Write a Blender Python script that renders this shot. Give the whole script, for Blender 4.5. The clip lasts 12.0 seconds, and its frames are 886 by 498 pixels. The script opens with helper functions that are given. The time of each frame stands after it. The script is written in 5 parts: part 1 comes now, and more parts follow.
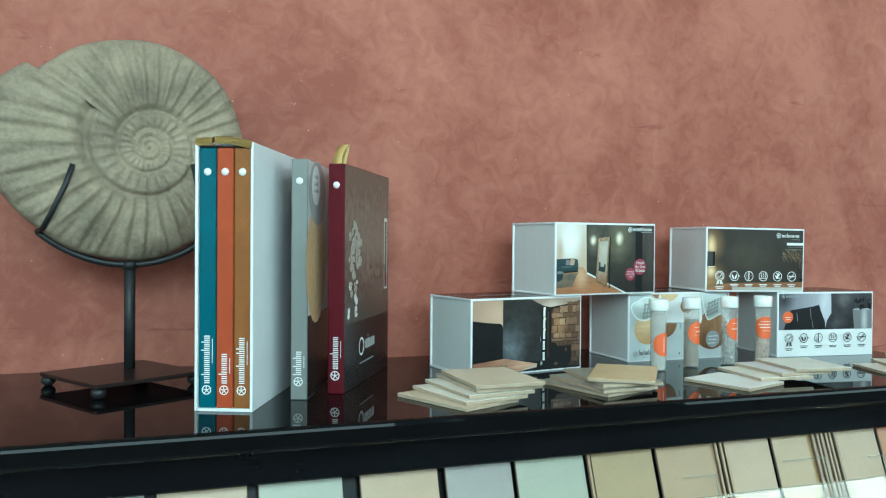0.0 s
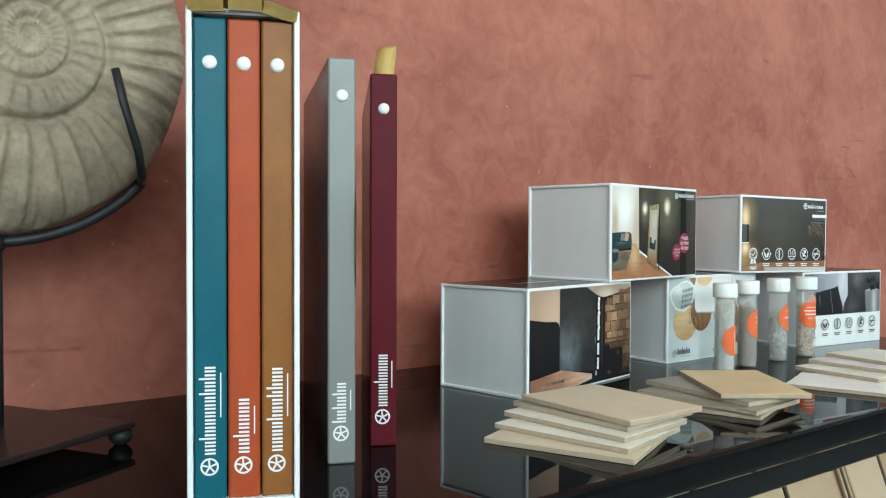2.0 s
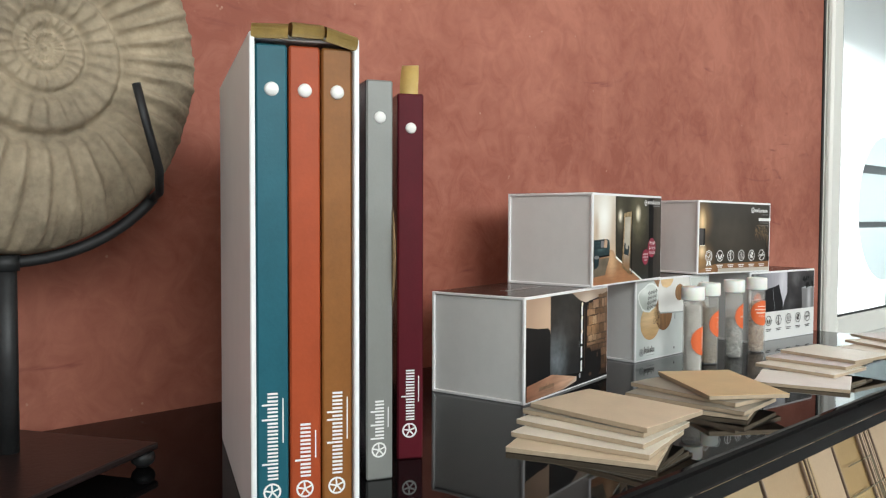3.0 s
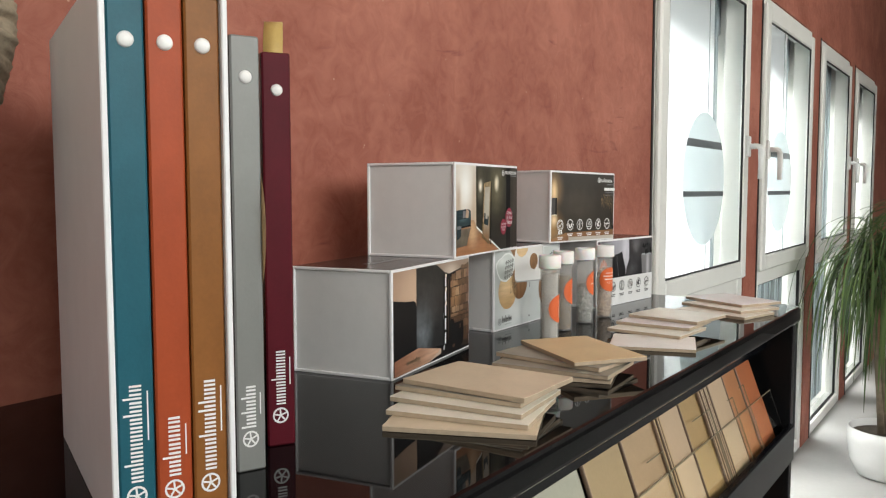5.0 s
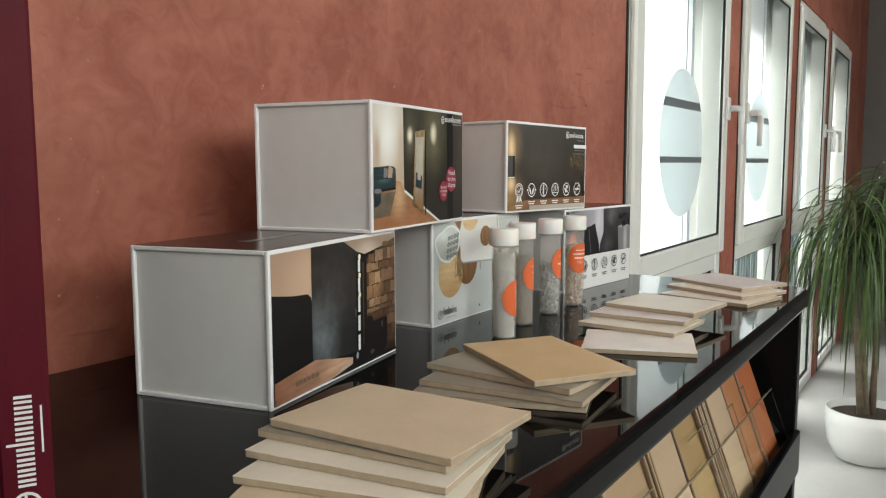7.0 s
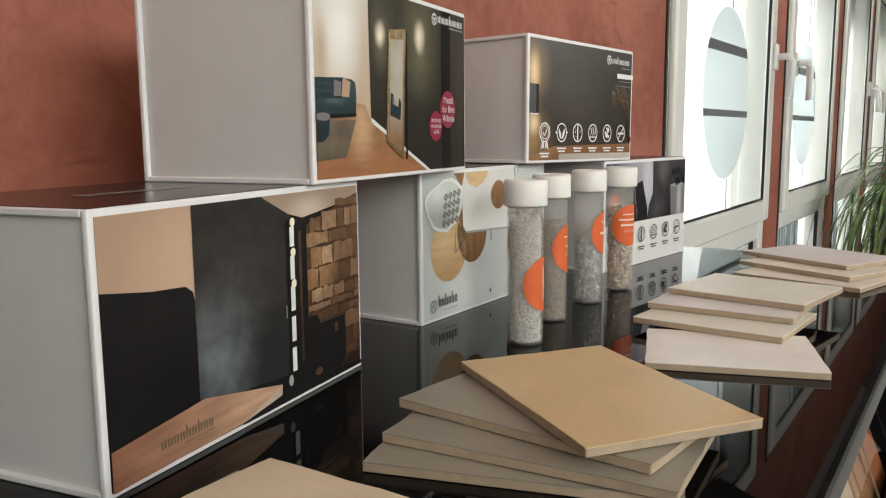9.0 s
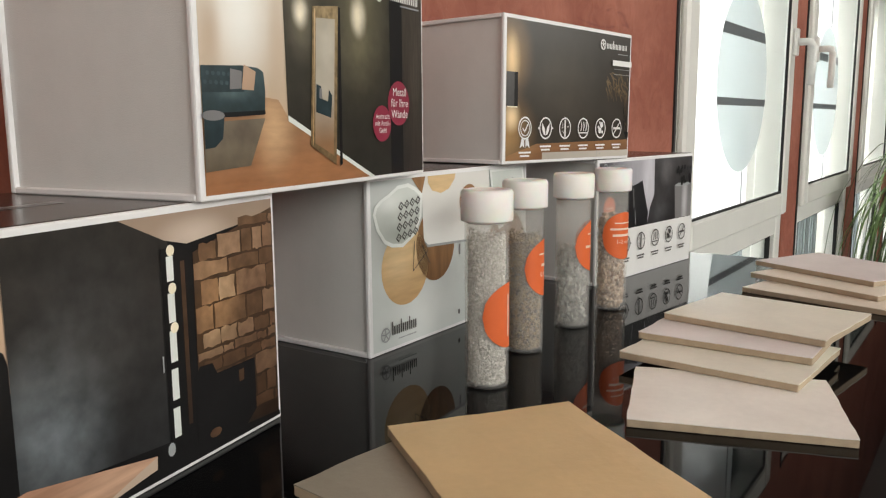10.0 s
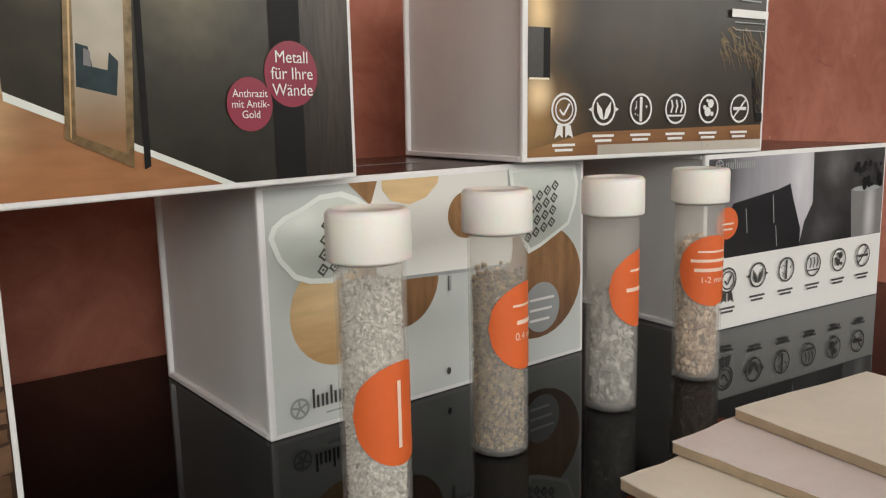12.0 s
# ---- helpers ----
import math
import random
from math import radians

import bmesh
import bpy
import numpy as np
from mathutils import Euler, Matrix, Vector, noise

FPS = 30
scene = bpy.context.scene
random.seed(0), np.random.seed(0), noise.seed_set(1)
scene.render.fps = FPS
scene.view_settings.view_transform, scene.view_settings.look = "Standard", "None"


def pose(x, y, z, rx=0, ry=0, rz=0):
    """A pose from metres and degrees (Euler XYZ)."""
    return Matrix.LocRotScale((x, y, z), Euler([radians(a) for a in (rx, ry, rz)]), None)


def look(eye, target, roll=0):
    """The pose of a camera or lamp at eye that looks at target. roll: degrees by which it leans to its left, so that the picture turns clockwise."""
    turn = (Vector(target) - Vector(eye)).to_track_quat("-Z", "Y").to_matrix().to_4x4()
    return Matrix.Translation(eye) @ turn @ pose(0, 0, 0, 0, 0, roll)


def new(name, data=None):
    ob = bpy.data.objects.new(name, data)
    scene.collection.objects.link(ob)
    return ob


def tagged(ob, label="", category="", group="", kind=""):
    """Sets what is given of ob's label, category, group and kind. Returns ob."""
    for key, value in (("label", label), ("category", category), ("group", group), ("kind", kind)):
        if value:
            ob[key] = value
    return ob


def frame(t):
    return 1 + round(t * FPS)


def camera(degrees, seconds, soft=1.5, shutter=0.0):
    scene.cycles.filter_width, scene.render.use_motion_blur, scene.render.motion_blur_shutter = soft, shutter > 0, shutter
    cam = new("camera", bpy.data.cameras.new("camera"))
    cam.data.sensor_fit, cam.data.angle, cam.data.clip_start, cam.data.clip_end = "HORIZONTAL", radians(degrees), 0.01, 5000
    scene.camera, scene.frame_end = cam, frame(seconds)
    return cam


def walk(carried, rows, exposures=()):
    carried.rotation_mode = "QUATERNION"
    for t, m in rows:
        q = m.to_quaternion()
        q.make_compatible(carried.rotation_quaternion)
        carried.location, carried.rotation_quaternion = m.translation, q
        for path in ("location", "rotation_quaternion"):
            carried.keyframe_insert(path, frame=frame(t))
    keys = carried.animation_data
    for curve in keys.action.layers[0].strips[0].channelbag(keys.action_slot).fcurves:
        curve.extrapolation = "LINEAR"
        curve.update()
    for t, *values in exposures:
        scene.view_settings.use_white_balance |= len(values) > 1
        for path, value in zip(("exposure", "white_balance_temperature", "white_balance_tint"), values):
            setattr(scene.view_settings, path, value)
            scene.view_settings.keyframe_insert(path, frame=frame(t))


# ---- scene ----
cam = camera(57.5, 12.0, soft=1.2)
PATH = [
    (0, (-0.0075, -1.3414, 1.2023), (0.6806, 0.6159, 1.1784), 0.4),
    (0.5, (-0.0622, -1.1752, 1.2013), (0.8118, 0.7063, 1.1836), 0.3),
    (1, (-0.0875, -1.0517, 1.1982), (0.9454, 0.7488, 1.1753), 0.4),
    (1.5, (-0.1053, -0.9482, 1.1826), (1.0310, 0.7880, 1.1452), 0.4),
    (2, (-0.1370, -0.8566, 1.1743), (1.0923, 0.8157, 1.1286), 0.2),
    (2.5, (-0.1781, -0.8197, 1.1919), (1.1257, 0.7926, 1.1255), 0.3),
    (3, (-0.2232, -0.8044, 1.1992), (1.1950, 0.7079, 1.1203), 0.2),
    (3.5, (-0.2344, -0.7998, 1.1992), (1.3005, 0.5916, 1.1027), 0.2),
    (5.5, (-0.2008, -0.7368, 1.1940), (1.5110, 0.4246, 1.0270), -0.2),
    (6, (-0.1418, -0.7131, 1.1888), (1.5837, 0.4248, 1.0041), -0.2),
    (6.5, (-0.0618, -0.6872, 1.1950), (1.6674, 0.4402, 0.9865), -0.0),
    (7, (0.0175, -0.6488, 1.1753), (1.7536, 0.4680, 0.9595), -0.2),
    (9, (0.2479, -0.5197, 1.1421), (1.9539, 0.6253, 0.8516), -0.5),
    (9.5, (0.2856, -0.5118, 1.1463), (1.9778, 0.6513, 0.8444), -0.7),
    (10, (0.3494, -0.4998, 1.1494), (2.0275, 0.6753, 0.8247), -0.4),
    (10.5, (0.4263, -0.4976, 1.1515), (2.0737, 0.7151, 0.8070), -0.5),
    (11, (0.4881, -0.5093, 1.1411), (2.0396, 0.8254, 0.7967), -1.1),
    (11.5, (0.5318, -0.5090, 1.1421), (1.9324, 0.9781, 0.7780), -0.7),
    (12, (0.5822, -0.4943, 1.1432), (1.8373, 1.1220, 0.7987), -1.3),
]
EXPOSURES = [
    (0.0, 0.20, 5150, -25), (1.5, 0.24, 5400, -17), (2.5, 0.14, 6300, -2), (3.5, 0.03, 6700, 4), (5.5, -0.14, 6900, 6),
    (7.0, -0.24, 6900, 3), (9.5, -0.20, 7150, 7), (12.0, -0.32, 7250, 8),
]
walk(cam, [(t, look(eye, target, roll)) for t, eye, target, roll in PATH], EXPOSURES)

# ---- light: overcast daylight through the windows and through added, unseen openings ----
world = bpy.data.worlds.new("sky")
scene.world = world
world.use_nodes = True
sky = world.node_tree.nodes.new("ShaderNodeTexSky")
sky.sky_type = "NISHITA"
sky.sun_disc = False
sky.sun_elevation, sky.sun_rotation = radians(40), radians(200)
world.node_tree.nodes["Background"].inputs["Strength"].default_value = 0.08
world.node_tree.links.new(sky.outputs[0], world.node_tree.nodes["Background"].inputs[0])


def area_lamp(name, place, target, width, height, watts, colour=(1, 1, 1)):
    data = bpy.data.lights.new(name, "AREA")
    data.shape, data.size, data.size_y, data.energy, data.color = "RECTANGLE", width, height, watts, colour
    ob = new(name, data)
    ob.matrix_world = look(place, target)
    return ob


sun_data = bpy.data.lights.new("sun", "SUN")
sun_data.energy, sun_data.angle, sun_data.color = 0.8, radians(15), (1.0, 0.96, 0.9)
new("sun", sun_data).matrix_world = look((0, 0, 6), (2.0, -3.5, 0))
# lamps added in unseen back and end openings; row lamps: daylight outside the windows
area_lamp("window_light_back", (-0.1, -2.95, 2.0), (0.8, 0, 1.0), 2.5, 1.0, 64, (0.97, 0.98, 1.0))
area_lamp("window_light_back", (3.4, -2.95, 2.0), (2.6, 0, 0.9), 1.7, 1.0, 34, (0.97, 0.98, 1.0))
area_lamp("window_light_end", (-2.75, -1.85, 1.85), (0, -0.5, 1.1), 1.3, 1.3, 16, (0.97, 0.98, 1.0))
for cx in (2.24, 3.31, 4.36, 5.37):
    area_lamp("window_light_row", (cx, 1.0, 2.45), (cx - 0.3, -0.6, 0.7), 0.9, 1.0, 60, (0.94, 0.97, 1.0))


# ---- materials ----
def material(name, colour, rough=0.5, metal=0.0, vary=0.12, scale=30.0, bump=0.0, bump_scale=200.0, spec=0.5, coat=0.0, glow=None, per_object=0.0):
    """A node material: base colour with blotches at two scales, grain and relief; object coordinates in metres."""
    m = bpy.data.materials.new(name)
    m.use_nodes = True
    nt = m.node_tree
    b = nt.nodes["Principled BSDF"]
    b.inputs["Roughness"].default_value = rough
    b.inputs["Metallic"].default_value = metal
    b.inputs["Specular IOR Level"].default_value = spec
    b.inputs["Coat Weight"].default_value = coat
    b.inputs["Coat Roughness"].default_value = 0.05
    co = nt.nodes.new("ShaderNodeTexCoord")
    n1 = nt.nodes.new("ShaderNodeTexNoise")
    n1.inputs["Scale"].default_value = scale
    n1.inputs["Detail"].default_value = 5
    n2 = nt.nodes.new("ShaderNodeTexNoise")
    n2.inputs["Scale"].default_value = scale * 9
    n2.inputs["Detail"].default_value = 3
    for n in (n1, n2):
        nt.links.new(co.outputs["Object"], n.inputs["Vector"])
    add = nt.nodes.new("ShaderNodeMath")
    add.operation = "MULTIPLY_ADD"
    add.inputs[1].default_value = 0.4
    nt.links.new(n2.outputs[0], add.inputs[0])
    nt.links.new(n1.outputs[0], add.inputs[2])
    ramp = nt.nodes.new("ShaderNodeValToRGB")
    ramp.color_ramp.elements[0].position, ramp.color_ramp.elements[1].position = 0.4, 1.0
    lo = [c * (1 - vary) for c in colour]
    hi = [min(1, c * (1 + vary)) for c in colour]
    ramp.color_ramp.elements[0].color = (*lo, 1)
    ramp.color_ramp.elements[1].color = (*hi, 1)
    nt.links.new(add.outputs[0], ramp.inputs[0])
    out = ramp.outputs[0]
    if per_object:
        info = nt.nodes.new("ShaderNodeObjectInfo")
        hsv = nt.nodes.new("ShaderNodeHueSaturation")
        rng = nt.nodes.new("ShaderNodeMapRange")
        rng.inputs[3].default_value, rng.inputs[4].default_value = 1 - per_object, 1 + per_object
        nt.links.new(info.outputs["Random"], rng.inputs[0])
        nt.links.new(rng.outputs[0], hsv.inputs["Value"])
        nt.links.new(out, hsv.inputs["Color"])
        out = hsv.outputs[0]
    nt.links.new(out, b.inputs["Base Color"])
    if bump:
        bn = nt.nodes.new("ShaderNodeTexNoise")
        bn.inputs["Scale"].default_value = bump_scale
        bn.inputs["Detail"].default_value = 6
        nt.links.new(co.outputs["Object"], bn.inputs["Vector"])
        bu = nt.nodes.new("ShaderNodeBump")
        bu.inputs["Strength"].default_value = bump
        bu.inputs["Distance"].default_value = 0.002
        nt.links.new(bn.outputs[0], bu.inputs["Height"])
        nt.links.new(bu.outputs[0], b.inputs["Normal"])
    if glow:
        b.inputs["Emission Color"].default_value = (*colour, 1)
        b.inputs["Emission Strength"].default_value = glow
    return m


def plaster_material():
    """Trowelled terracotta lime plaster: clouds, trowel marks, pits and pale specks."""
    m = bpy.data.materials.new("terracotta_plaster")
    m.use_nodes = True
    nt = m.node_tree
    N, L = nt.nodes.new, nt.links.new
    b = nt.nodes["Principled BSDF"]
    b.inputs["Roughness"].default_value = 0.62
    b.inputs["Specular IOR Level"].default_value = 0.35
    co = N("ShaderNodeTexCoord")

    def noise_at(scale, detail, rough=0.55, warp=0.0):
        n = N("ShaderNodeTexNoise")
        n.inputs["Scale"].default_value, n.inputs["Detail"].default_value = scale, detail
        n.inputs["Roughness"].default_value, n.inputs["Distortion"].default_value = rough, warp
        L(co.outputs["Object"], n.inputs["Vector"])
        return n

    cloud, fine, marks = noise_at(3.5, 6, 0.6, 0.6), noise_at(26, 8, 0.65, 1.2), noise_at(9, 10, 0.7, 2.0)
    ramp = N("ShaderNodeValToRGB")
    ramp.color_ramp.elements[0].position, ramp.color_ramp.elements[1].position = 0.34, 0.68
    ramp.color_ramp.elements[0].color = (0.280, 0.083, 0.054, 1)
    ramp.color_ramp.elements[1].color = (0.434, 0.162, 0.112, 1)
    mix = N("ShaderNodeMath")
    mix.operation = "MULTIPLY_ADD"
    mix.inputs[1].default_value = 0.60
    sub = N("ShaderNodeMath")
    sub.operation = "SUBTRACT"
    sub.inputs[1].default_value = 0.5
    L(fine.outputs[0], sub.inputs[0])
    L(sub.outputs[0], mix.inputs[0])
    L(cloud.outputs[0], mix.inputs[2])
    L(mix.outputs[0], ramp.inputs[0])
    # pale specks of sand laid bare
    vor = N("ShaderNodeTexVoronoi")
    vor.inputs["Scale"].default_value = 55
    L(co.outputs["Object"], vor.inputs["Vector"])
    speck = N("ShaderNodeValToRGB")
    speck.color_ramp.elements[0].position, speck.color_ramp.elements[1].position = 0.06, 0.10
    speck.color_ramp.elements[0].color, speck.color_ramp.elements[1].color = (1, 1, 1, 1), (0, 0, 0, 1)
    L(vor.outputs["Distance"], speck.inputs[0])
    where = N("ShaderNodeValToRGB")
    where.color_ramp.elements[0].position, where.color_ramp.elements[1].position = 0.52, 0.62
    L(marks.outputs[0], where.inputs[0])
    gate = N("ShaderNodeMath")
    gate.operation = "MULTIPLY"
    L(speck.outputs[0], gate.inputs[0])
    L(where.outputs[0], gate.inputs[1])
    tint = N("ShaderNodeMix")
    tint.data_type = "RGBA"
    tint.inputs[7].default_value = (0.54, 0.32, 0.24, 1)
    L(gate.outputs[0], tint.inputs[0])
    L(ramp.outputs[0], tint.inputs[6])
    # darker trowel scars, drawn out slantwise
    mp = N("ShaderNodeMapping")
    mp.inputs["Rotation"].default_value = (0, radians(38), 0)
    mp.inputs["Scale"].default_value = (5, 5, 26)
    L(co.outputs["Object"], mp.inputs["Vector"])
    scar = N("ShaderNodeTexNoise")
    scar.inputs["Scale"].default_value, scar.inputs["Detail"].default_value = 1.0, 7
    scar.inputs["Distortion"].default_value = 1.5
    L(mp.outputs[0], scar.inputs["Vector"])
    sr = N("ShaderNodeValToRGB")
    sr.color_ramp.elements[0].position, sr.color_ramp.elements[1].position = 0.66, 0.74
    L(scar.outputs[0], sr.inputs[0])
    dark = N("ShaderNodeMix")
    dark.data_type = "RGBA"
    dark.inputs[7].default_value = (0.21, 0.055, 0.042, 1)
    sc = N("ShaderNodeMath")
    sc.operation = "MULTIPLY"
    sc.inputs[1].default_value = 0.75
    L(sr.outputs[0], sc.inputs[0])
    L(sc.outputs[0], dark.inputs[0])
    L(tint.outputs[2], dark.inputs[6])
    L(dark.outputs[2], b.inputs["Base Color"])
    h = N("ShaderNodeMath")
    h.operation = "MULTIPLY_ADD"
    h.inputs[1].default_value = 0.6
    L(scar.outputs[0], h.inputs[0])
    L(fine.outputs[0], h.inputs[2])
    bu = N("ShaderNodeBump")
    bu.inputs["Strength"].default_value, bu.inputs["Distance"].default_value = 0.35, 0.005
    L(h.outputs[0], bu.inputs["Height"])
    L(bu.outputs[0], b.inputs["Normal"])
    return m


def gradient_material(name, stops, axis="X", start=0.0, end=1.0, rough=0.35, grain=0.25, scale=60.0, radial=None):
    """Printed picture: colours run along one axis of the object, broken up with grain."""
    m = bpy.data.materials.new(name)
    m.use_nodes = True
    nt = m.node_tree
    N, L = nt.nodes.new, nt.links.new
    b = nt.nodes["Principled BSDF"]
    b.inputs["Roughness"].default_value = rough
    co = N("ShaderNodeTexCoord")
    sep = N("ShaderNodeSeparateXYZ")
    L(co.outputs["Object"], sep.inputs[0])
    rng = N("ShaderNodeMapRange")
    rng.inputs[1].default_value, rng.inputs[2].default_value = start, end
    if radial:
        dist = N("ShaderNodeVectorMath")
        dist.operation = "DISTANCE"
        dist.inputs[1].default_value = radial
        L(co.outputs["Object"], dist.inputs[0])
        L(dist.outputs["Value"], rng.inputs[0])
    else:
        L(sep.outputs[axis], rng.inputs[0])
    n = N("ShaderNodeTexNoise")
    n.inputs["Scale"].default_value, n.inputs["Detail"].default_value = scale, 6
    L(co.outputs["Object"], n.inputs["Vector"])
    mad = N("ShaderNodeMath")
    mad.operation = "MULTIPLY_ADD"
    mad.inputs[1].default_value = grain
    sub = N("ShaderNodeMath")
    sub.operation = "SUBTRACT"
    sub.inputs[1].default_value = 0.5
    L(n.outputs[0], sub.inputs[0])
    L(sub.outputs[0], mad.inputs[0])
    L(rng.outputs[0], mad.inputs[2])
    ramp = N("ShaderNodeValToRGB")
    els = ramp.color_ramp.elements
    while len(els) < len(stops):
        els.new(0.5)
    for e, (p, c) in zip(els, stops):
        e.position, e.color = p, (*c, 1)
    L(mad.outputs[0], ramp.inputs[0])
    out = ramp.outputs[0]
    L(out, b.inputs["Base Color"])
    return m


def photo_material(name, low, high, spots, axis="Z", start=0.0, end=0.115, rough=0.28, grain=0.12, scale=40.0, streaks=0.0):
    """A printed photograph: a soft run of colour from low to high, blotches, and soft spots (x, z, rx, rz, colour, amount)."""
    m = bpy.data.materials.new(name)
    m.use_nodes = True
    nt = m.node_tree
    N, L = nt.nodes.new, nt.links.new
    b = nt.nodes["Principled BSDF"]
    b.inputs["Roughness"].default_value = rough
    b.inputs["Specular IOR Level"].default_value = 0.3
    co, sep, rng = N("ShaderNodeTexCoord"), N("ShaderNodeSeparateXYZ"), N("ShaderNodeMapRange")
    L(co.outputs["Object"], sep.inputs[0])
    rng.inputs[1].default_value, rng.inputs[2].default_value = start, end
    L(sep.outputs[axis], rng.inputs[0])
    base = N("ShaderNodeMix")
    base.data_type = "RGBA"
    base.inputs[6].default_value, base.inputs[7].default_value = (*low, 1), (*high, 1)
    L(rng.outputs[0], base.inputs[0])
    out = base.outputs[2]
    for x, z, rx, rz, colour, amount in spots:
        mp = N("ShaderNodeMapping")
        mp.inputs["Location"].default_value = (-x / rx, 0, -z / rz)
        mp.inputs["Scale"].default_value = (1 / rx, 0, 1 / rz)
        L(co.outputs["Object"], mp.inputs["Vector"])
        ln, fall = N("ShaderNodeVectorMath"), N("ShaderNodeMapRange")
        ln.operation = "LENGTH"
        L(mp.outputs[0], ln.inputs[0])
        fall.interpolation_type = "SMOOTHSTEP"
        fall.inputs[1].default_value, fall.inputs[2].default_value = 1.0, 0.0
        fall.inputs[3].default_value, fall.inputs[4].default_value = 0.0, amount
        L(ln.outputs["Value"], fall.inputs[0])
        mx = N("ShaderNodeMix")
        mx.data_type = "RGBA"
        mx.inputs[7].default_value = (*colour, 1)
        L(fall.outputs[0], mx.inputs[0])
        L(out, mx.inputs[6])
        out = mx.outputs[2]
    stretch, n = N("ShaderNodeMapping"), N("ShaderNodeTexNoise")
    stretch.inputs["Scale"].default_value = (1, 1, 1) if not streaks else ((1, 1, streaks) if streaks > 1 else (1 / streaks, 1, 1))
    n.inputs["Scale"].default_value, n.inputs["Detail"].default_value = scale, 6
    L(co.outputs["Object"], stretch.inputs["Vector"])
    L(stretch.outputs[0], n.inputs["Vector"])
    rg, hsv = N("ShaderNodeMapRange"), N("ShaderNodeHueSaturation")
    rg.inputs[1].default_value, rg.inputs[2].default_value = 0.25, 0.75
    rg.inputs[3].default_value, rg.inputs[4].default_value = 1 - grain, 1 + grain
    L(n.outputs[0], rg.inputs[0])
    L(rg.outputs[0], hsv.inputs["Value"])
    L(out, hsv.inputs["Color"])
    L(hsv.outputs[0], b.inputs["Base Color"])
    return m


def clear_material(name, colour, rough=0.0, ior=1.45, transmission=1.0, alpha=1.0):
    m = bpy.data.materials.new(name)
    m.use_nodes = True
    b = m.node_tree.nodes["Principled BSDF"]
    b.inputs["Base Color"].default_value = (*colour, 1)
    b.inputs["Roughness"].default_value = rough
    b.inputs["IOR"].default_value = ior
    b.inputs["Transmission Weight"].default_value = transmission
    b.inputs["Alpha"].default_value = alpha
    return m


M_PLASTER = plaster_material()
M_WHITE_WALL = material("white_wall_paint", (0.50, 0.485, 0.465), 0.8, vary=0.05, scale=4, bump=0.2, bump_scale=120)
M_GREY_WALL = material("dark_grey_wall_paint", (0.20, 0.19, 0.18), 0.8, vary=0.1, scale=3, bump=0.2)
M_CEILING = material("ceiling_paint", (0.80, 0.79, 0.77), 0.85, vary=0.04, scale=5)
M_FLOOR = material("grey_floor", (0.36, 0.36, 0.355), 0.35, vary=0.08, scale=5, bump=0.05, bump_scale=60)
M_LACQUER = material("black_piano_lacquer", (0.004, 0.004, 0.0045), 0.025, vary=0.2, scale=8, spec=0.12)
M_BLACK_SATIN = material("black_satin_board", (0.004, 0.004, 0.0045), 0.3, vary=0.2, scale=20, spec=0.12)
M_FASCIA = material("black_edge_band", (0.004, 0.0045, 0.006), 0.14, vary=0.2, scale=20, spec=0.2)
M_UPVC = material("white_window_plastic", (0.80, 0.80, 0.765), 0.35, vary=0.03, scale=10)
M_GASKET = material("black_gasket", (0.015, 0.015, 0.016), 0.6)
M_HANDLE = material("white_lacquered_metal", (0.82, 0.82, 0.80), 0.3, vary=0.02)
M_GLASS = clear_material("window_glass", (0.98, 1.0, 1.0), 0.0, 1.01)
M_BOARD_WHITE = material("white_box_board", (0.80, 0.80, 0.81), 0.45, vary=0.03, scale=40, bump=0.05, bump_scale=900)
M_BOX_SIDE = material("pale_grey_linen_paper", (0.69, 0.69, 0.68), 0.5, vary=0.03, scale=60, bump=0.12, bump_scale=1400)
M_INK_BLACK = material("black_print", (0.009, 0.0085, 0.009), 0.4, vary=0.25, scale=40, spec=0.2)
M_INK_DARK = material("charcoal_print", (0.05, 0.046, 0.045), 0.32, vary=0.35, scale=30)
M_INK_WHITE = material("white_print", (0.80, 0.80, 0.79), 0.35, vary=0.03)
M_INK_PINK = material("crimson_print", (0.27, 0.020, 0.052), 0.35, vary=0.05)
M_ORANGE = material("orange_sticker", (0.72, 0.135, 0.035), 0.45, vary=0.05, scale=80)
M_INK_GREY = material("grey_print", (0.34, 0.36, 0.37), 0.35, vary=0.05)
M_LABEL_TEXT = material("label_lettering", (0.85, 0.66, 0.55), 0.45, vary=0.02)


# ---- mesh helpers ----
def part(name, bm, mats, parent=None, label="", smooth=False):
    """Links a bmesh as one mesh object, under a thing or a part if one is given."""
    me = bpy.data.meshes.new(name)
    if smooth:
        for f in bm.faces:
            f.smooth = True
    bm.to_mesh(me)
    bm.free()
    for m in (mats if isinstance(mats, (list, tuple)) else [mats]):
        me.materials.append(m)
    ob = new(name, me)
    if parent is not None:
        ob.parent = parent
    if label:
        tagged(ob, label)
    return ob


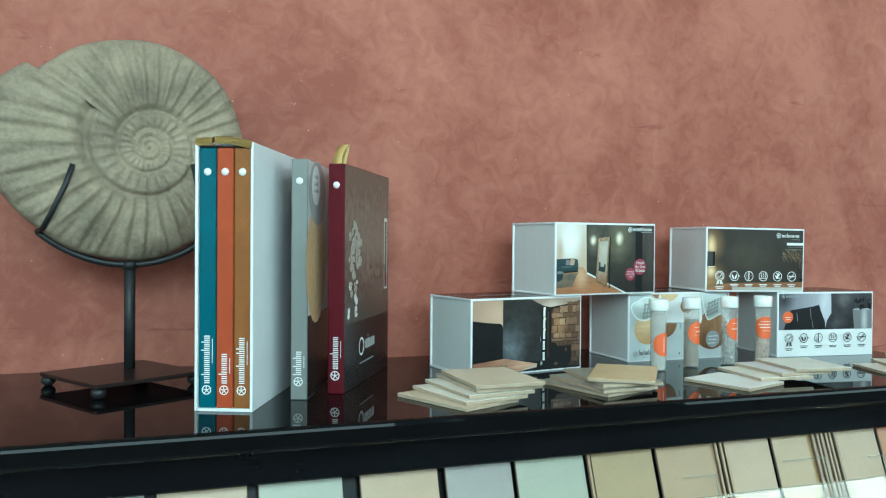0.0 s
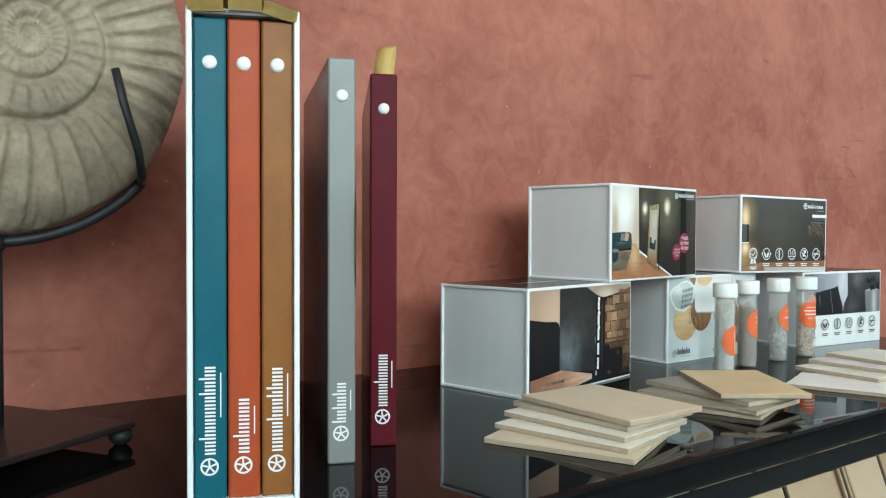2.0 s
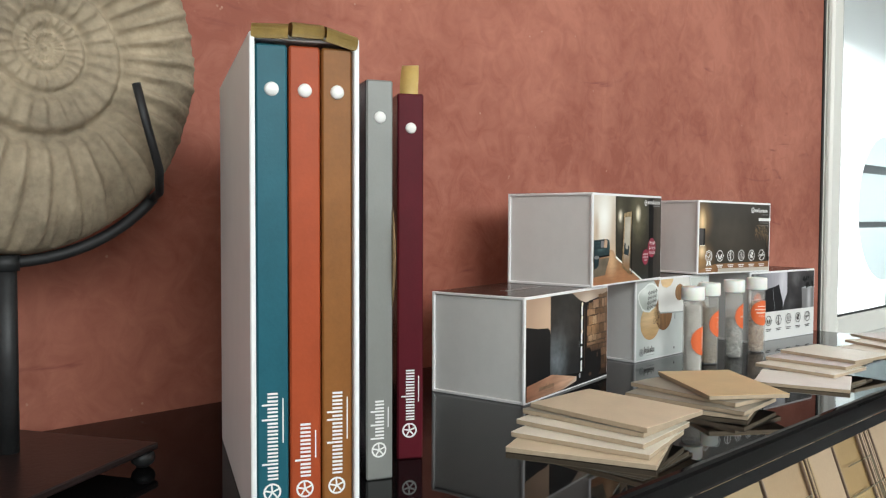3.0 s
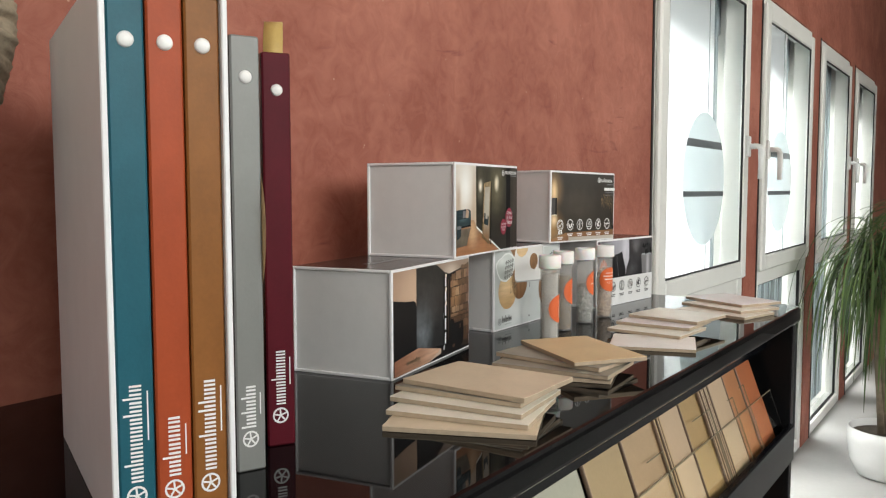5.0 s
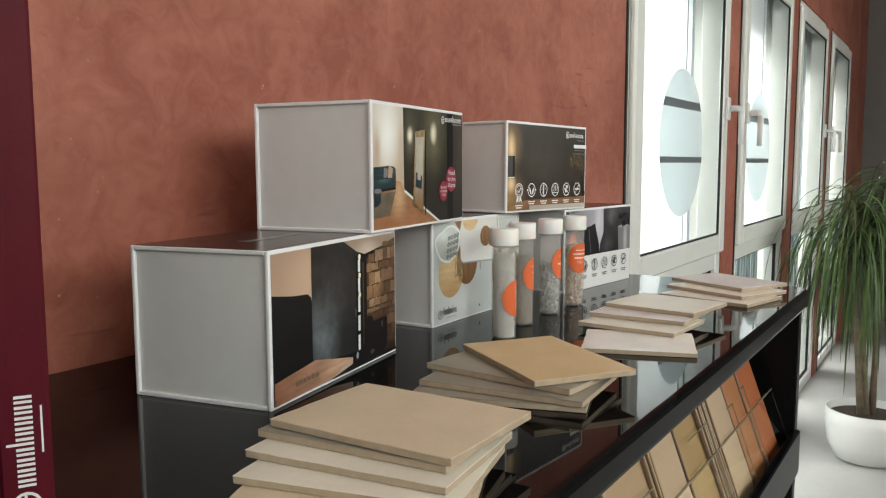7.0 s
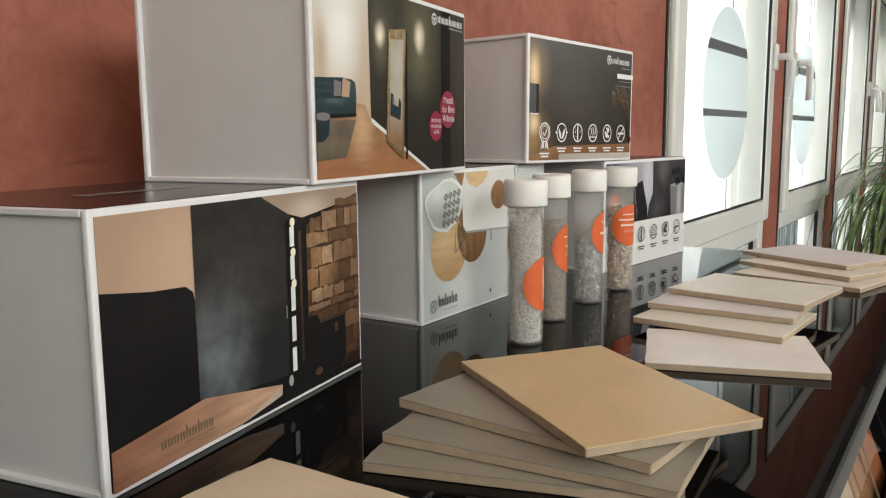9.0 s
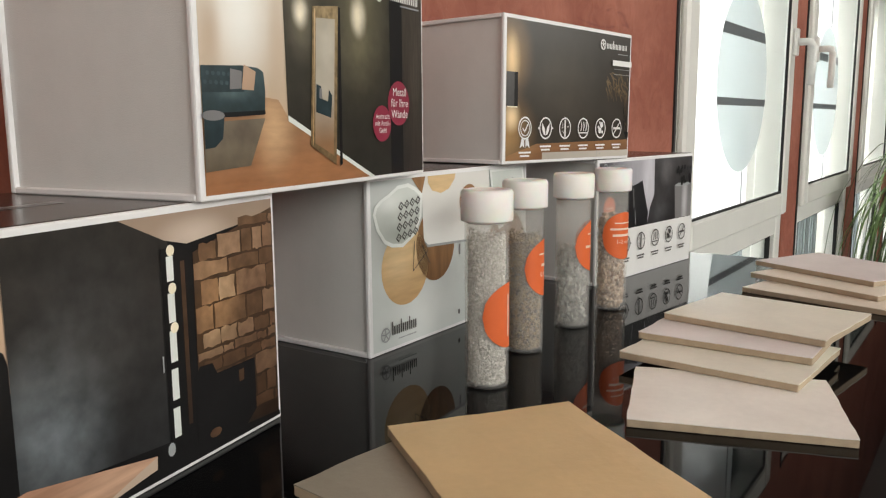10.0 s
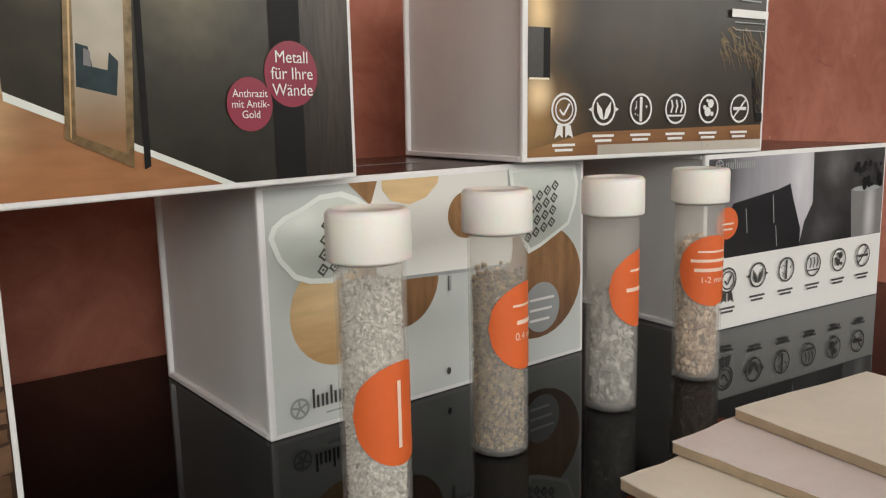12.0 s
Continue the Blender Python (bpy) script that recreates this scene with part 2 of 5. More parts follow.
def box(bm, x0, x1, y0, y1, z0, z1, bevel=0.0, segments=1, index=0):
    """A box between two corners, with rounded edges."""
    made = bmesh.ops.create_cube(bm, size=1.0)
    vs = made["verts"]
    for v in vs:
        v.co = Vector((x0 if v.co.x < 0 else x1, y0 if v.co.y < 0 else y1, z0 if v.co.z < 0 else z1))
    fs = {f for v in vs for f in v.link_faces}
    for f in fs:
        f.material_index = index
    if bevel:
        es = {e for v in vs for e in v.link_edges}
        r = bmesh.ops.bevel(bm, geom=list(es), offset=bevel, segments=segments, affect="EDGES", profile=0.5)
        for f in r["faces"]:
            f.material_index = index
    return bm


def boxed(name, dims, mat, parent=None, bevel=0.0, segments=1, label=""):
    return part(name, box(bmesh.new(), *dims, bevel=bevel, segments=segments), mat, parent, label)


def lathe(bm, profile, segments=40, centre=(0, 0, 0), index=0, closed=True):
    """Turns a profile of (radius, height) about z."""
    rings = []
    c = Vector(centre)
    for r, z in profile:
        if r < 1e-6:
            rings.append([bm.verts.new(c + Vector((0, 0, z)))])
        else:
            rings.append([bm.verts.new(c + Vector((r * math.cos(a), r * math.sin(a), z))) for a in (2 * math.pi * i / segments for i in range(segments))])
    for a, b in zip(rings, rings[1:]):
        for i in range(segments):
            j = (i + 1) % segments
            vs = [a[i % len(a)], a[j % len(a)], b[j % len(b)], b[i % len(b)]]
            vs = list(dict.fromkeys(vs))
            if len(vs) > 2:
                f = bm.faces.new(vs)
                f.material_index = index
                f.smooth = True
    return bm


def tube_along(bm, points, radius, sides=10, caps=True, flat=1.0):
    """A rod along points; radius may be a list."""
    pts = [Vector(p) for p in points]
    rings = []
    up = Vector((0, 0, 1))
    for i, p in enumerate(pts):
        d = (pts[min(i + 1, len(pts) - 1)] - pts[max(i - 1, 0)]).normalized()
        ref = up if abs(d.dot(up)) < 0.95 else Vector((1, 0, 0))
        s = d.cross(ref).normalized()
        n = s.cross(d)
        r = radius[i] if isinstance(radius, (list, tuple)) else radius
        rings.append([bm.verts.new(p + (s * math.cos(a) + n * math.sin(a) * flat) * r) for a in (2 * math.pi * k / sides for k in range(sides))])
    for a, b in zip(rings, rings[1:]):
        for k in range(sides):
            f = bm.faces.new((a[k], a[(k + 1) % sides], b[(k + 1) % sides], b[k]))
            f.smooth = True
    if caps:
        bm.faces.new(rings[0][::-1])
        bm.faces.new(rings[-1])
    return bm


def empty(name, m, label, category, group="", kind=""):
    ob = new(name)
    ob.matrix_world = m
    return tagged(ob, label, category, group, kind)


class Print:
    """Flat printed shapes on the front (y = 0, facing -y) of a thing, layer over layer."""

    def __init__(self):
        self.bm, self.mats, self.layer = bmesh.new(), [], 0

    def shape(self, pts, mat, layer=None):
        if mat not in self.mats:
            self.mats.append(mat)
        self.layer = self.layer + 1 if layer is None else layer
        f = self.bm.faces.new([self.bm.verts.new((x, -0.00012 * self.layer, z)) for x, z in pts])
        f.material_index = self.mats.index(mat)
        f.normal_update()
        if f.normal.y > 0:
            f.normal_flip()

    def rect(self, x0, x1, z0, z1, mat, layer=None):
        self.shape([(x0, z0), (x1, z0), (x1, z1), (x0, z1)], mat, layer)

    def disc(self, x, z, r, mat, rz=None, n=32, layer=None):
        rz = rz or r
        self.shape([(x + r * math.cos(2 * math.pi * i / n), z + rz * math.sin(2 * math.pi * i / n)) for i in range(n)], mat, layer)

    def ring(self, x, z, r, t, mat, n=24):
        self.layer += 1
        if mat not in self.mats:
            self.mats.append(mat)
        for i in range(n):
            a, b = 2 * math.pi * i / n, 2 * math.pi * (i + 1) / n
            q = [(r, a), (r, b), (r - t, b), (r - t, a)]
            f = self.bm.faces.new([self.bm.verts.new((x + k * math.cos(w), -0.00012 * self.layer, z + k * math.sin(w))) for k, w in q])
            f.material_index = self.mats.index(mat)
            f.normal_update()
            if f.normal.y > 0:
                f.normal_flip()

    def stroke(self, x0, z0, x1, z1, t, mat, layer=None):
        d = Vector((x1 - x0, z1 - z0)).normalized() * t / 2
        self.shape([(x0 - d.y, z0 + d.x), (x0 + d.y, z0 - d.x), (x1 + d.y, z1 - d.x), (x1 - d.y, z1 + d.x)], mat, layer)

    def word(self, x, z, length, height, mat, upright=False, count=8, tall=()):
        """A name as a row of plain bars; upright: it reads upwards."""
        self.layer += 1
        layer = self.layer
        if mat not in self.mats:
            self.mats.append(mat)
        step = length / count

        def put(pts):
            f = self.bm.faces.new([self.bm.verts.new((x - v, -0.00012 * layer, z + u) if upright else (x + u, -0.00012 * layer, z + v)) for u, v in pts])
            f.material_index = self.mats.index(mat)
            f.normal_update()
            if f.normal.y > 0:
                f.normal_flip()

        for i in range(count):
            a = i * step
            top = height * (0.92 if i in tall else 0.60)
            put([(a, 0), (a + step * 0.26, 0), (a + step * 0.26, top), (a, top)])
            put([(a + step * 0.46, 0), (a + step * 0.74, 0), (a + step * 0.74, height * 0.60), (a + step * 0.46, height * 0.60)])

    def emblem(self, x, z, r, mat):
        """The maker's mark as a plain wheel."""
        self.ring(x, z, r, r * 0.22, mat, 16)
        for k in range(5):
            a = 0.4 + k * 2 * math.pi / 5
            self.stroke(x, z, x + r * 0.9 * math.cos(a), z + r * 0.9 * math.sin(a), r * 0.2, mat, self.layer)

    def done(self, name, parent, label=""):
        return part(name, self.bm, self.mats, parent, label)


def icons(p, x0, x1, z, r, mat):
    """A row of six round pictograms with two short lines of illegible captions under each."""
    for i in range(6):
        x = x0 + (x1 - x0) * i / 5
        t = r * 0.14
        p.ring(x, z, r, t, mat, 20)
        k = p.layer
        if i == 0:
            p.ring(x, z, r * 0.72, t * 0.7, mat, 16)
            p.stroke(x - r * 0.35, z, x - r * 0.05, z - r * 0.32, t, mat, k)
            p.stroke(x - r * 0.05, z - r * 0.32, x + r * 0.42, z + r * 0.35, t, mat, k + 1)
            p.shape([(x - r * 0.75, z - r * 1.75), (x - r * 0.35, z - r * 1.5), (x - r * 0.1, z - r * 1.7), (x - r * 0.1, z - r), (x - r * 0.5, z - r * 0.9)], mat, k)
            p.shape([(x + r * 0.75, z - r * 1.75), (x + r * 0.35, z - r * 1.5), (x + r * 0.1, z - r * 1.7), (x + r * 0.1, z - r), (x + r * 0.5, z - r * 0.9)], mat, k)
        elif i == 1:
            for s in (-1, 1):
                p.shape([(x, z - r * 0.65), (x + s * r * 0.15, z), (x + s * r * 0.6, z + r * 0.5), (x + s * r * 0.55, z - r * 0.15), (x + s * r * 0.3, z - r * 0.55)], mat, k + (s > 0))
                p.shape([(x + s * r * 1.28, z), (x + s * r * 0.85, z + r * 0.2), (x + s * r * 0.85, z - r * 0.2)], mat, k)
        elif i == 2:
            p.rect(x - r * 0.12, x + r * 0.12, z - r * 0.78, z + r * 0.78, mat, k)
            for q in range(9):
                dx, dz = random.uniform(-0.6, -0.25) * r, random.uniform(-0.5, 0.5) * r
                p.disc(x + dx, z + dz, r * 0.06, mat, n=5, layer=k)
            p.disc(x + r * 0.5, z + r * 0.15, r * 0.1, mat, n=4, layer=k)
        elif i == 3:
            p.rect(x - r * 0.85, x + r * 0.85, z - r * 0.5, z - r * 0.38, mat, k)
            for q in (-0.45, 0, 0.45):
                p.stroke(x + q * r, z - r * 0.25, x + (q + 0.15) * r, z + r * 0.2, t, mat, k)
                p.stroke(x + (q + 0.15) * r, z + r * 0.15, x + q * r, z + r * 0.6, t, mat, k + 1)
        elif i == 4:
            for dx, dz, q in ((-0.1, -0.2, 0.32), (0.2, 0.35, 0.3), (-0.4, 0.1, 0.16), (0.35, -0.35, 0.16), (-0.15, 0.55, 0.12)):
                p.disc(x + dx * r, z + dz * r, q * r, mat, n=10, layer=k)
        else:
            p.stroke(x - r * 0.65, z - r * 0.65, x + r * 0.65, z + r * 0.65, t, mat, k)
            p.stroke(x - r * 0.7, z, x + r * 0.7, z, t * 1.6, mat, k + 1)
        top = z - r * (2.05 if i == 0 else 1.55)
        p.rect(x - r * 0.9, x + r * 0.9, top - r * 0.16, top, mat, k)
        p.rect(x - r * 0.7, x + r * 0.7, top - r * 0.46, top - r * 0.3, mat, k)


def lettering(name, text, size, mat, parent, place, turn=(90, 0, 0), label="", align="CENTER"):
    """Words in the built-in font, made into a mesh."""
    cu = bpy.data.curves.new(name, "FONT")
    cu.body, cu.size, cu.align_x, cu.align_y = text, size, align, "CENTER"
    cu.space_line = 0.95
    tmp = bpy.data.objects.new(name, cu)
    me = bpy.data.meshes.new_from_object(tmp)
    bpy.data.objects.remove(tmp)
    me.materials.clear()
    me.materials.append(mat)
    ob = new(name, me)
    ob.parent = parent
    ob.matrix_local = pose(*place, *turn)
    return ob


# ---- the room ----
ROOM = dict(x0=-2.8, x1=6.8, y0=-3.0, h=2.8)
WIN = [(1.79, 2.69), (2.86, 3.755), (3.935, 4.785), (4.95, 5.785)]
WIN_TOP = 1.905

boxed("floor", (ROOM["x0"] - 0.2, ROOM["x1"] + 0.2, ROOM["y0"] - 0.2, 0.25, -0.15, 0.0), M_FLOOR)
boxed("ceiling", (ROOM["x0"] - 0.2, ROOM["x1"] + 0.2, ROOM["y0"] - 0.2, 0.25, ROOM["h"], ROOM["h"] + 0.15), M_CEILING)
tagged(bpy.data.objects["floor"], "light grey smooth floor", "floor", kind="structure")
tagged(bpy.data.objects["ceiling"], "plain white painted ceiling", "ceiling", kind="structure")

bm = bmesh.new()
edges = [ROOM["x0"]] + [v for w in WIN for v in w] + [ROOM["x1"]]
for a, b in zip(edges[::2], edges[1::2]):
    box(bm, a, b, 0.0, 0.14, 0.0, WIN_TOP)
box(bm, ROOM["x0"], ROOM["x1"], 0.0, 0.14, WIN_TOP, ROOM["h"])
tagged(part("wall_north", bm, M_PLASTER), "trowelled terracotta red lime plaster wall with window openings", "wall", kind="structure")

# plain walls that close the room, with unseen openings added behind the viewer for light
bm = bmesh.new()
y0 = ROOM["y0"]
for dims in ((ROOM["x0"], -1.5, 0, 2.8), (1.3, 2.5, 0, 2.8), (4.3, ROOM["x1"], 0, 2.8), (-1.5, 1.3, 0, 1.4), (-1.5, 1.3, 2.6, 2.8), (2.5, 4.3, 0, 1.4), (2.5, 4.3, 2.6, 2.8)):
    box(bm, dims[0], dims[1], y0 - 0.2, y0, dims[2], dims[3])
tagged(part("wall_south", bm, M_WHITE_WALL), "plain white painted wall with two wide unseen openings added for light", "wall", kind="structure")
bm = bmesh.new()
for dims in ((y0, -2.55, 0, 2.8), (-1.15, 0.0, 0, 2.8), (-2.55, -1.15, 0, 1.15), (-2.55, -1.15, 2.55, 2.8)):
    box(bm, ROOM["x0"] - 0.2, ROOM["x0"], dims[0], dims[1], dims[2], dims[3])
tagged(part("wall_west", bm, M_WHITE_WALL), "plain white painted wall with an unseen opening added for light", "wall", kind="structure")
tagged(boxed("wall_east", (ROOM["x1"], ROOM["x1"] + 0.2, y0, 0.0, 0, 2.8), M_GREY_WALL), "dark grey painted end wall", "wall", kind="structure")

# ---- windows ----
# emits light itself, in place of the bright sky outside
M_BACKDROP = material("glowing_overcast_distance", (0.80, 0.92, 0.97), 1.0, vary=0.08, scale=0.5, glow=1.15)
M_FILM = bpy.data.materials.new("frosted_film")
M_FILM.use_nodes = True
_tr = M_FILM.node_tree.nodes.new("ShaderNodeBsdfTranslucent")
_tr.inputs[0].default_value = (0.95, 0.97, 0.98, 1)
_df = M_FILM.node_tree.nodes.new("ShaderNodeBsdfDiffuse")
_df.inputs[0].default_value = (0.85, 0.87, 0.88, 1)
_mx = M_FILM.node_tree.nodes.new("ShaderNodeMixShader")
_mx.inputs[0].default_value = 0.25
M_FILM.node_tree.links.new(_tr.outputs[0], _mx.inputs[1])
M_FILM.node_tree.links.new(_df.outputs[0], _mx.inputs[2])
M_FILM.node_tree.links.new(_mx.outputs[0], M_FILM.node_tree.nodes["Material Output"].inputs[0])


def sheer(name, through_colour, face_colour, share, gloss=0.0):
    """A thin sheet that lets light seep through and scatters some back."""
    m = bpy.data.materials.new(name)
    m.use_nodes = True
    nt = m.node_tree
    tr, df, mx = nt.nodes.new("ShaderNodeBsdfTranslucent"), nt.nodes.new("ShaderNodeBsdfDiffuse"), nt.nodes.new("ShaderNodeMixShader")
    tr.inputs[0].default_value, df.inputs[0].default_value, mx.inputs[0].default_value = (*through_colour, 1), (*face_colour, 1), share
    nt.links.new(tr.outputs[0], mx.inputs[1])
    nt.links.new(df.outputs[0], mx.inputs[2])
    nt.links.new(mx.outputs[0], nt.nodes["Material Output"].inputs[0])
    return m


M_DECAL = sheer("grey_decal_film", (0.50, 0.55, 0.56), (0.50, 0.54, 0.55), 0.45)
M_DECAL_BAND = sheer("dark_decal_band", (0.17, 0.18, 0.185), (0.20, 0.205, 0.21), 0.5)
M_OUT_GREY = material("grey_outside_cladding", (0.72, 0.78, 0.80), 0.8, vary=0.1, scale=3)
M_OUT_DARK = material("dark_outside_beam", (0.08, 0.09, 0.095), 0.8, vary=0.1, scale=3)
M_SHUTTER = material("grey_shutter_box", (0.30, 0.33, 0.35), 0.6, vary=0.04, scale=10)
# slat colour darkened to look backlit, brightness differing from slat to slat
M_BLIND = material("backlit_dark_blind_slat", (0.26, 0.30, 0.32), 0.6, vary=0.03, scale=10, per_object=0.6)


def frame_ring(bm, x0, x1, z0, z1, width, y0, y1, bevel=0.004):
    box(bm, x0, x0 + width, y0, y1, z0, z1, bevel)
    box(bm, x1 - width, x1, y0, y1, z0, z1, bevel)
    box(bm, x0 + width, x1 - width, y0, y1, z0, z0 + width, bevel)
    box(bm, x0 + width, x1 - width, y0, y1, z1 - width, z1, bevel)


def window(index, x0, x1, handle_right, disc):
    """A floor-length window: fixed pane below, opening casement above with a lever handle."""
    win = empty("window_%d" % index, pose(0, 0, 0), "white plastic window with casement, lower fixed pane and lever handle", "window", "windows along the wall", "structure")
    zt = 0.94
    bm = bmesh.new()
    frame_ring(bm, x0, x1, 0.0, WIN_TOP, 0.05, 0.004, 0.07)
    box(bm, x0 + 0.05, x1 - 0.05, 0.006, 0.068, zt - 0.10, zt - 0.02, 0.004)
    part("window_frame", bm, M_UPVC, win)
    bm = bmesh.new()
    frame_ring(bm, x0 + 0.022, x1 - 0.022, zt - 0.045, WIN_TOP - 0.03, 0.06, -0.014, 0.0035, 0.006)
    part("casement", bm, M_UPVC, win, "white opening sash")
    bm = bmesh.new()
    frame_ring(bm, x0 + 0.082, x1 - 0.082, zt + 0.015, WIN_TOP - 0.09, 0.005, -0.0105, -0.004, 0.0)
    frame_ring(bm, x0 + 0.05, x1 - 0.05, 0.05, zt - 0.10, 0.006, 0.018, 0.03, 0.0)
    part("gasket", bm, M_GASKET, win, "black rubber glazing gasket")
    for z0, z1, name, y in ((zt + 0.015, WIN_TOP - 0.09, "pane", -0.004), (0.05, zt - 0.10, "lower_pane", 0.03)):
        ob = boxed(name, (x0 + 0.055, x1 - 0.055, y, y + 0.004, z0, z1), M_GLASS, win)
        ob.visible_shadow = False
    # black strip laid on the wall for the shaded gap beside the frame
    boxed("shadow_gap", (x0 - 0.010, x0 - 0.0005, -0.0035, 0.0, 0.0, WIN_TOP), M_GASKET, win, 0, 1, "dark strip for the shadow gap beside the frame")
    hx = x1 - 0.052 if handle_right else x0 + 0.052
    bm = bmesh.new()
    box(bm, hx - 0.014, hx + 0.014, -0.026, -0.0142, 1.31, 1.38, 0.004, 2)
    rose = part("handle_rose", bm, M_HANDLE, win)
    bm = bmesh.new()
    s = 1 if handle_right else -1
    tube_along(bm, [(hx, -0.024, 1.345), (hx, -0.048, 1.345), (hx, -0.057, 1.342), (hx, -0.061, 1.332), (hx, -0.062, 1.29), (hx, -0.060, 1.235)],
               [0.0095, 0.0095, 0.0105, 0.0105, 0.0095, 0.0085], 12)
    part("handle_lever", bm, M_HANDLE, rose)
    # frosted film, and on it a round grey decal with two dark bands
    gx0, gx1, gz0, gz1, fy = x0 + 0.087, x1 - 0.087, zt + 0.02, WIN_TOP - 0.095, -0.0062
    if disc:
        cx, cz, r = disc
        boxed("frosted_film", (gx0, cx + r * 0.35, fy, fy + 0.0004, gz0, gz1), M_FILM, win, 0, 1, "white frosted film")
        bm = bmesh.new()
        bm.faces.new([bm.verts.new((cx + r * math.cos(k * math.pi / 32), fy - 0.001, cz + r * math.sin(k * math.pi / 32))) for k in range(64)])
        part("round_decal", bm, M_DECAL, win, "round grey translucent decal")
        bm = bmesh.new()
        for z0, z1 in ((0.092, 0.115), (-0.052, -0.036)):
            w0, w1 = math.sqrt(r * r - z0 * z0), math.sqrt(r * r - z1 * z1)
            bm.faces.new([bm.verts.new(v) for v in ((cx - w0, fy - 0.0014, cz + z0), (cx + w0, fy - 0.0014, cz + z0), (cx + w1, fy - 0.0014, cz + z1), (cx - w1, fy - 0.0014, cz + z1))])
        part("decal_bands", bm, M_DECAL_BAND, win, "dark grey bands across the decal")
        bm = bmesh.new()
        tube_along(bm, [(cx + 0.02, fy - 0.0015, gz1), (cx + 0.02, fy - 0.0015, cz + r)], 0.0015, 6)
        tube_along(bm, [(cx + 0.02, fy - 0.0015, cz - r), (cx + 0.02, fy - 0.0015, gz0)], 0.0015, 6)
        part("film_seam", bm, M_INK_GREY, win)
    boxed("shutter_box", (x0 + 0.005, x1 - 0.005, 0.096, 0.235, WIN_TOP - 0.17, WIN_TOP), M_SHUTTER, win, 0.004, 1, "grey roller shutter box outside the glass")
    # upright slats of the blind behind the glass, their backlit shade put into the colour
    sx0 = (disc[0] + disc[2] * 0.4) if disc else x0 + 0.3
    k = 0
    x = sx0
    while x < x1 - 0.09:
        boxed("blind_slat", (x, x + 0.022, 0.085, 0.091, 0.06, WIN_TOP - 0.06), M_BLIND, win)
        x += 0.034 + 0.012 * math.sin(k * 1.7)
        k += 1
    return win


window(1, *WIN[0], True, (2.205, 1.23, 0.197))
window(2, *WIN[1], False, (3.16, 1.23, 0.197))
window(3, *WIN[2], True, None)
window(4, *WIN[3], False, None)

for a, b in WIN:
    for x0_, x1_ in ((a, a + 0.004), (b - 0.004, b)):
        tagged(boxed("trim", (x0_, x1_, 0.071, 0.20, 0.0, WIN_TOP), M_UPVC), "white outer window reveal lining", "trim", kind="structure")

# outside: a self-glowing panel for the bright distance, a grey hall with dark beams
tagged(boxed("backdrop", (-2, 16, 6.0, 6.1, -1, 6), M_BACKDROP), "glowing panel for the bright overcast distance outside the windows", "backdrop", kind="structure")
tagged(boxed("ground", (-2, 16, 0.25, 6.0, -0.3, -0.15), M_FLOOR), "pale paved ground outside", "ground", kind="structure")
hall = empty("outside_wall", pose(0, 0, 0), "grey cladding with dark horizontal beams outside the windows", "wall", kind="structure")
boxed("cladding", (3.0, 12.0, 2.6, 2.7, -0.15, 2.6), M_OUT_GREY, hall)
for z in (0.75, 1.18, 1.62):
    boxed("beam", (3.0, 12.0, 2.55, 2.597, z, z + 0.05), M_OUT_DARK, hall)

# ---- black display cabinet ----
TOP = 1.0
cab = empty("display_cabinet", pose(0, 0, 0), "black high-gloss display cabinet with slanted sample rack under its top", "cabinet")
CX0, CX1, CF = -0.95, 1.262, -0.476


def rounded_plan(bm, x0, x1, y0, y1, z0, z1, radius, bevel):
    pts = [(x0, y1), (x0, y0)]
    for i in range(7):
        a = -math.pi / 2 + i * math.pi / 12
        pts.append((x1 - radius + radius * math.cos(a), y0 + radius + radius * math.sin(a)))
    pts.append((x1, y1))
    low = [bm.verts.new((x, y, z0)) for x, y in pts]
    f = bm.faces.new(low)
    ext = bmesh.ops.extrude_face_region(bm, geom=[f])
    vs = [g for g in ext["geom"] if isinstance(g, bmesh.types.BMVert)]
    for v in vs:
        v.co.z = z1
    bmesh.ops.recalc_face_normals(bm, faces=bm.faces)
    es = [e for e in bm.edges if abs(e.verts[0].co.z - e.verts[1].co.z) < 1e-6]
    bmesh.ops.bevel(bm, geom=es, offset=bevel, segments=3, affect="EDGES", profile=0.5)


bm = bmesh.new()
rounded_plan(bm, CX0, CX1, CF, -0.002, TOP - 0.026, TOP, 0.035, 0.006)
part("top", bm, M_LACQUER, cab, "mirror-gloss black lacquered top", smooth=False)
boxed("fascia", (CX0 + 0.02, CX1 - 0.02, -0.425, -0.405, 0.926, TOP - 0.0265), M_FASCIA, cab, 0.002, 1, "black satin edge band")
boxed("side_panel", (CX1 - 0.042, CX1 - 0.02, -0.466, -0.02, 0.06, TOP - 0.027), M_BLACK_SATIN, cab, 0.0015)
boxed("side_panel", (CX0 + 0.02, CX0 + 0.042, -0.466, -0.02, 0.06, TOP - 0.027), M_BLACK_SATIN, cab, 0.0015)
boxed("back_panel", (CX0 + 0.043, CX1 - 0.043, -0.04, -0.022, 0.06, TOP - 0.027), M_BLACK_SATIN, cab)
boxed("plinth", (CX0 + 0.03, CX1 - 0.03, -0.42, -0.03, 0.0, 0.059), M_BLACK_SATIN, cab)
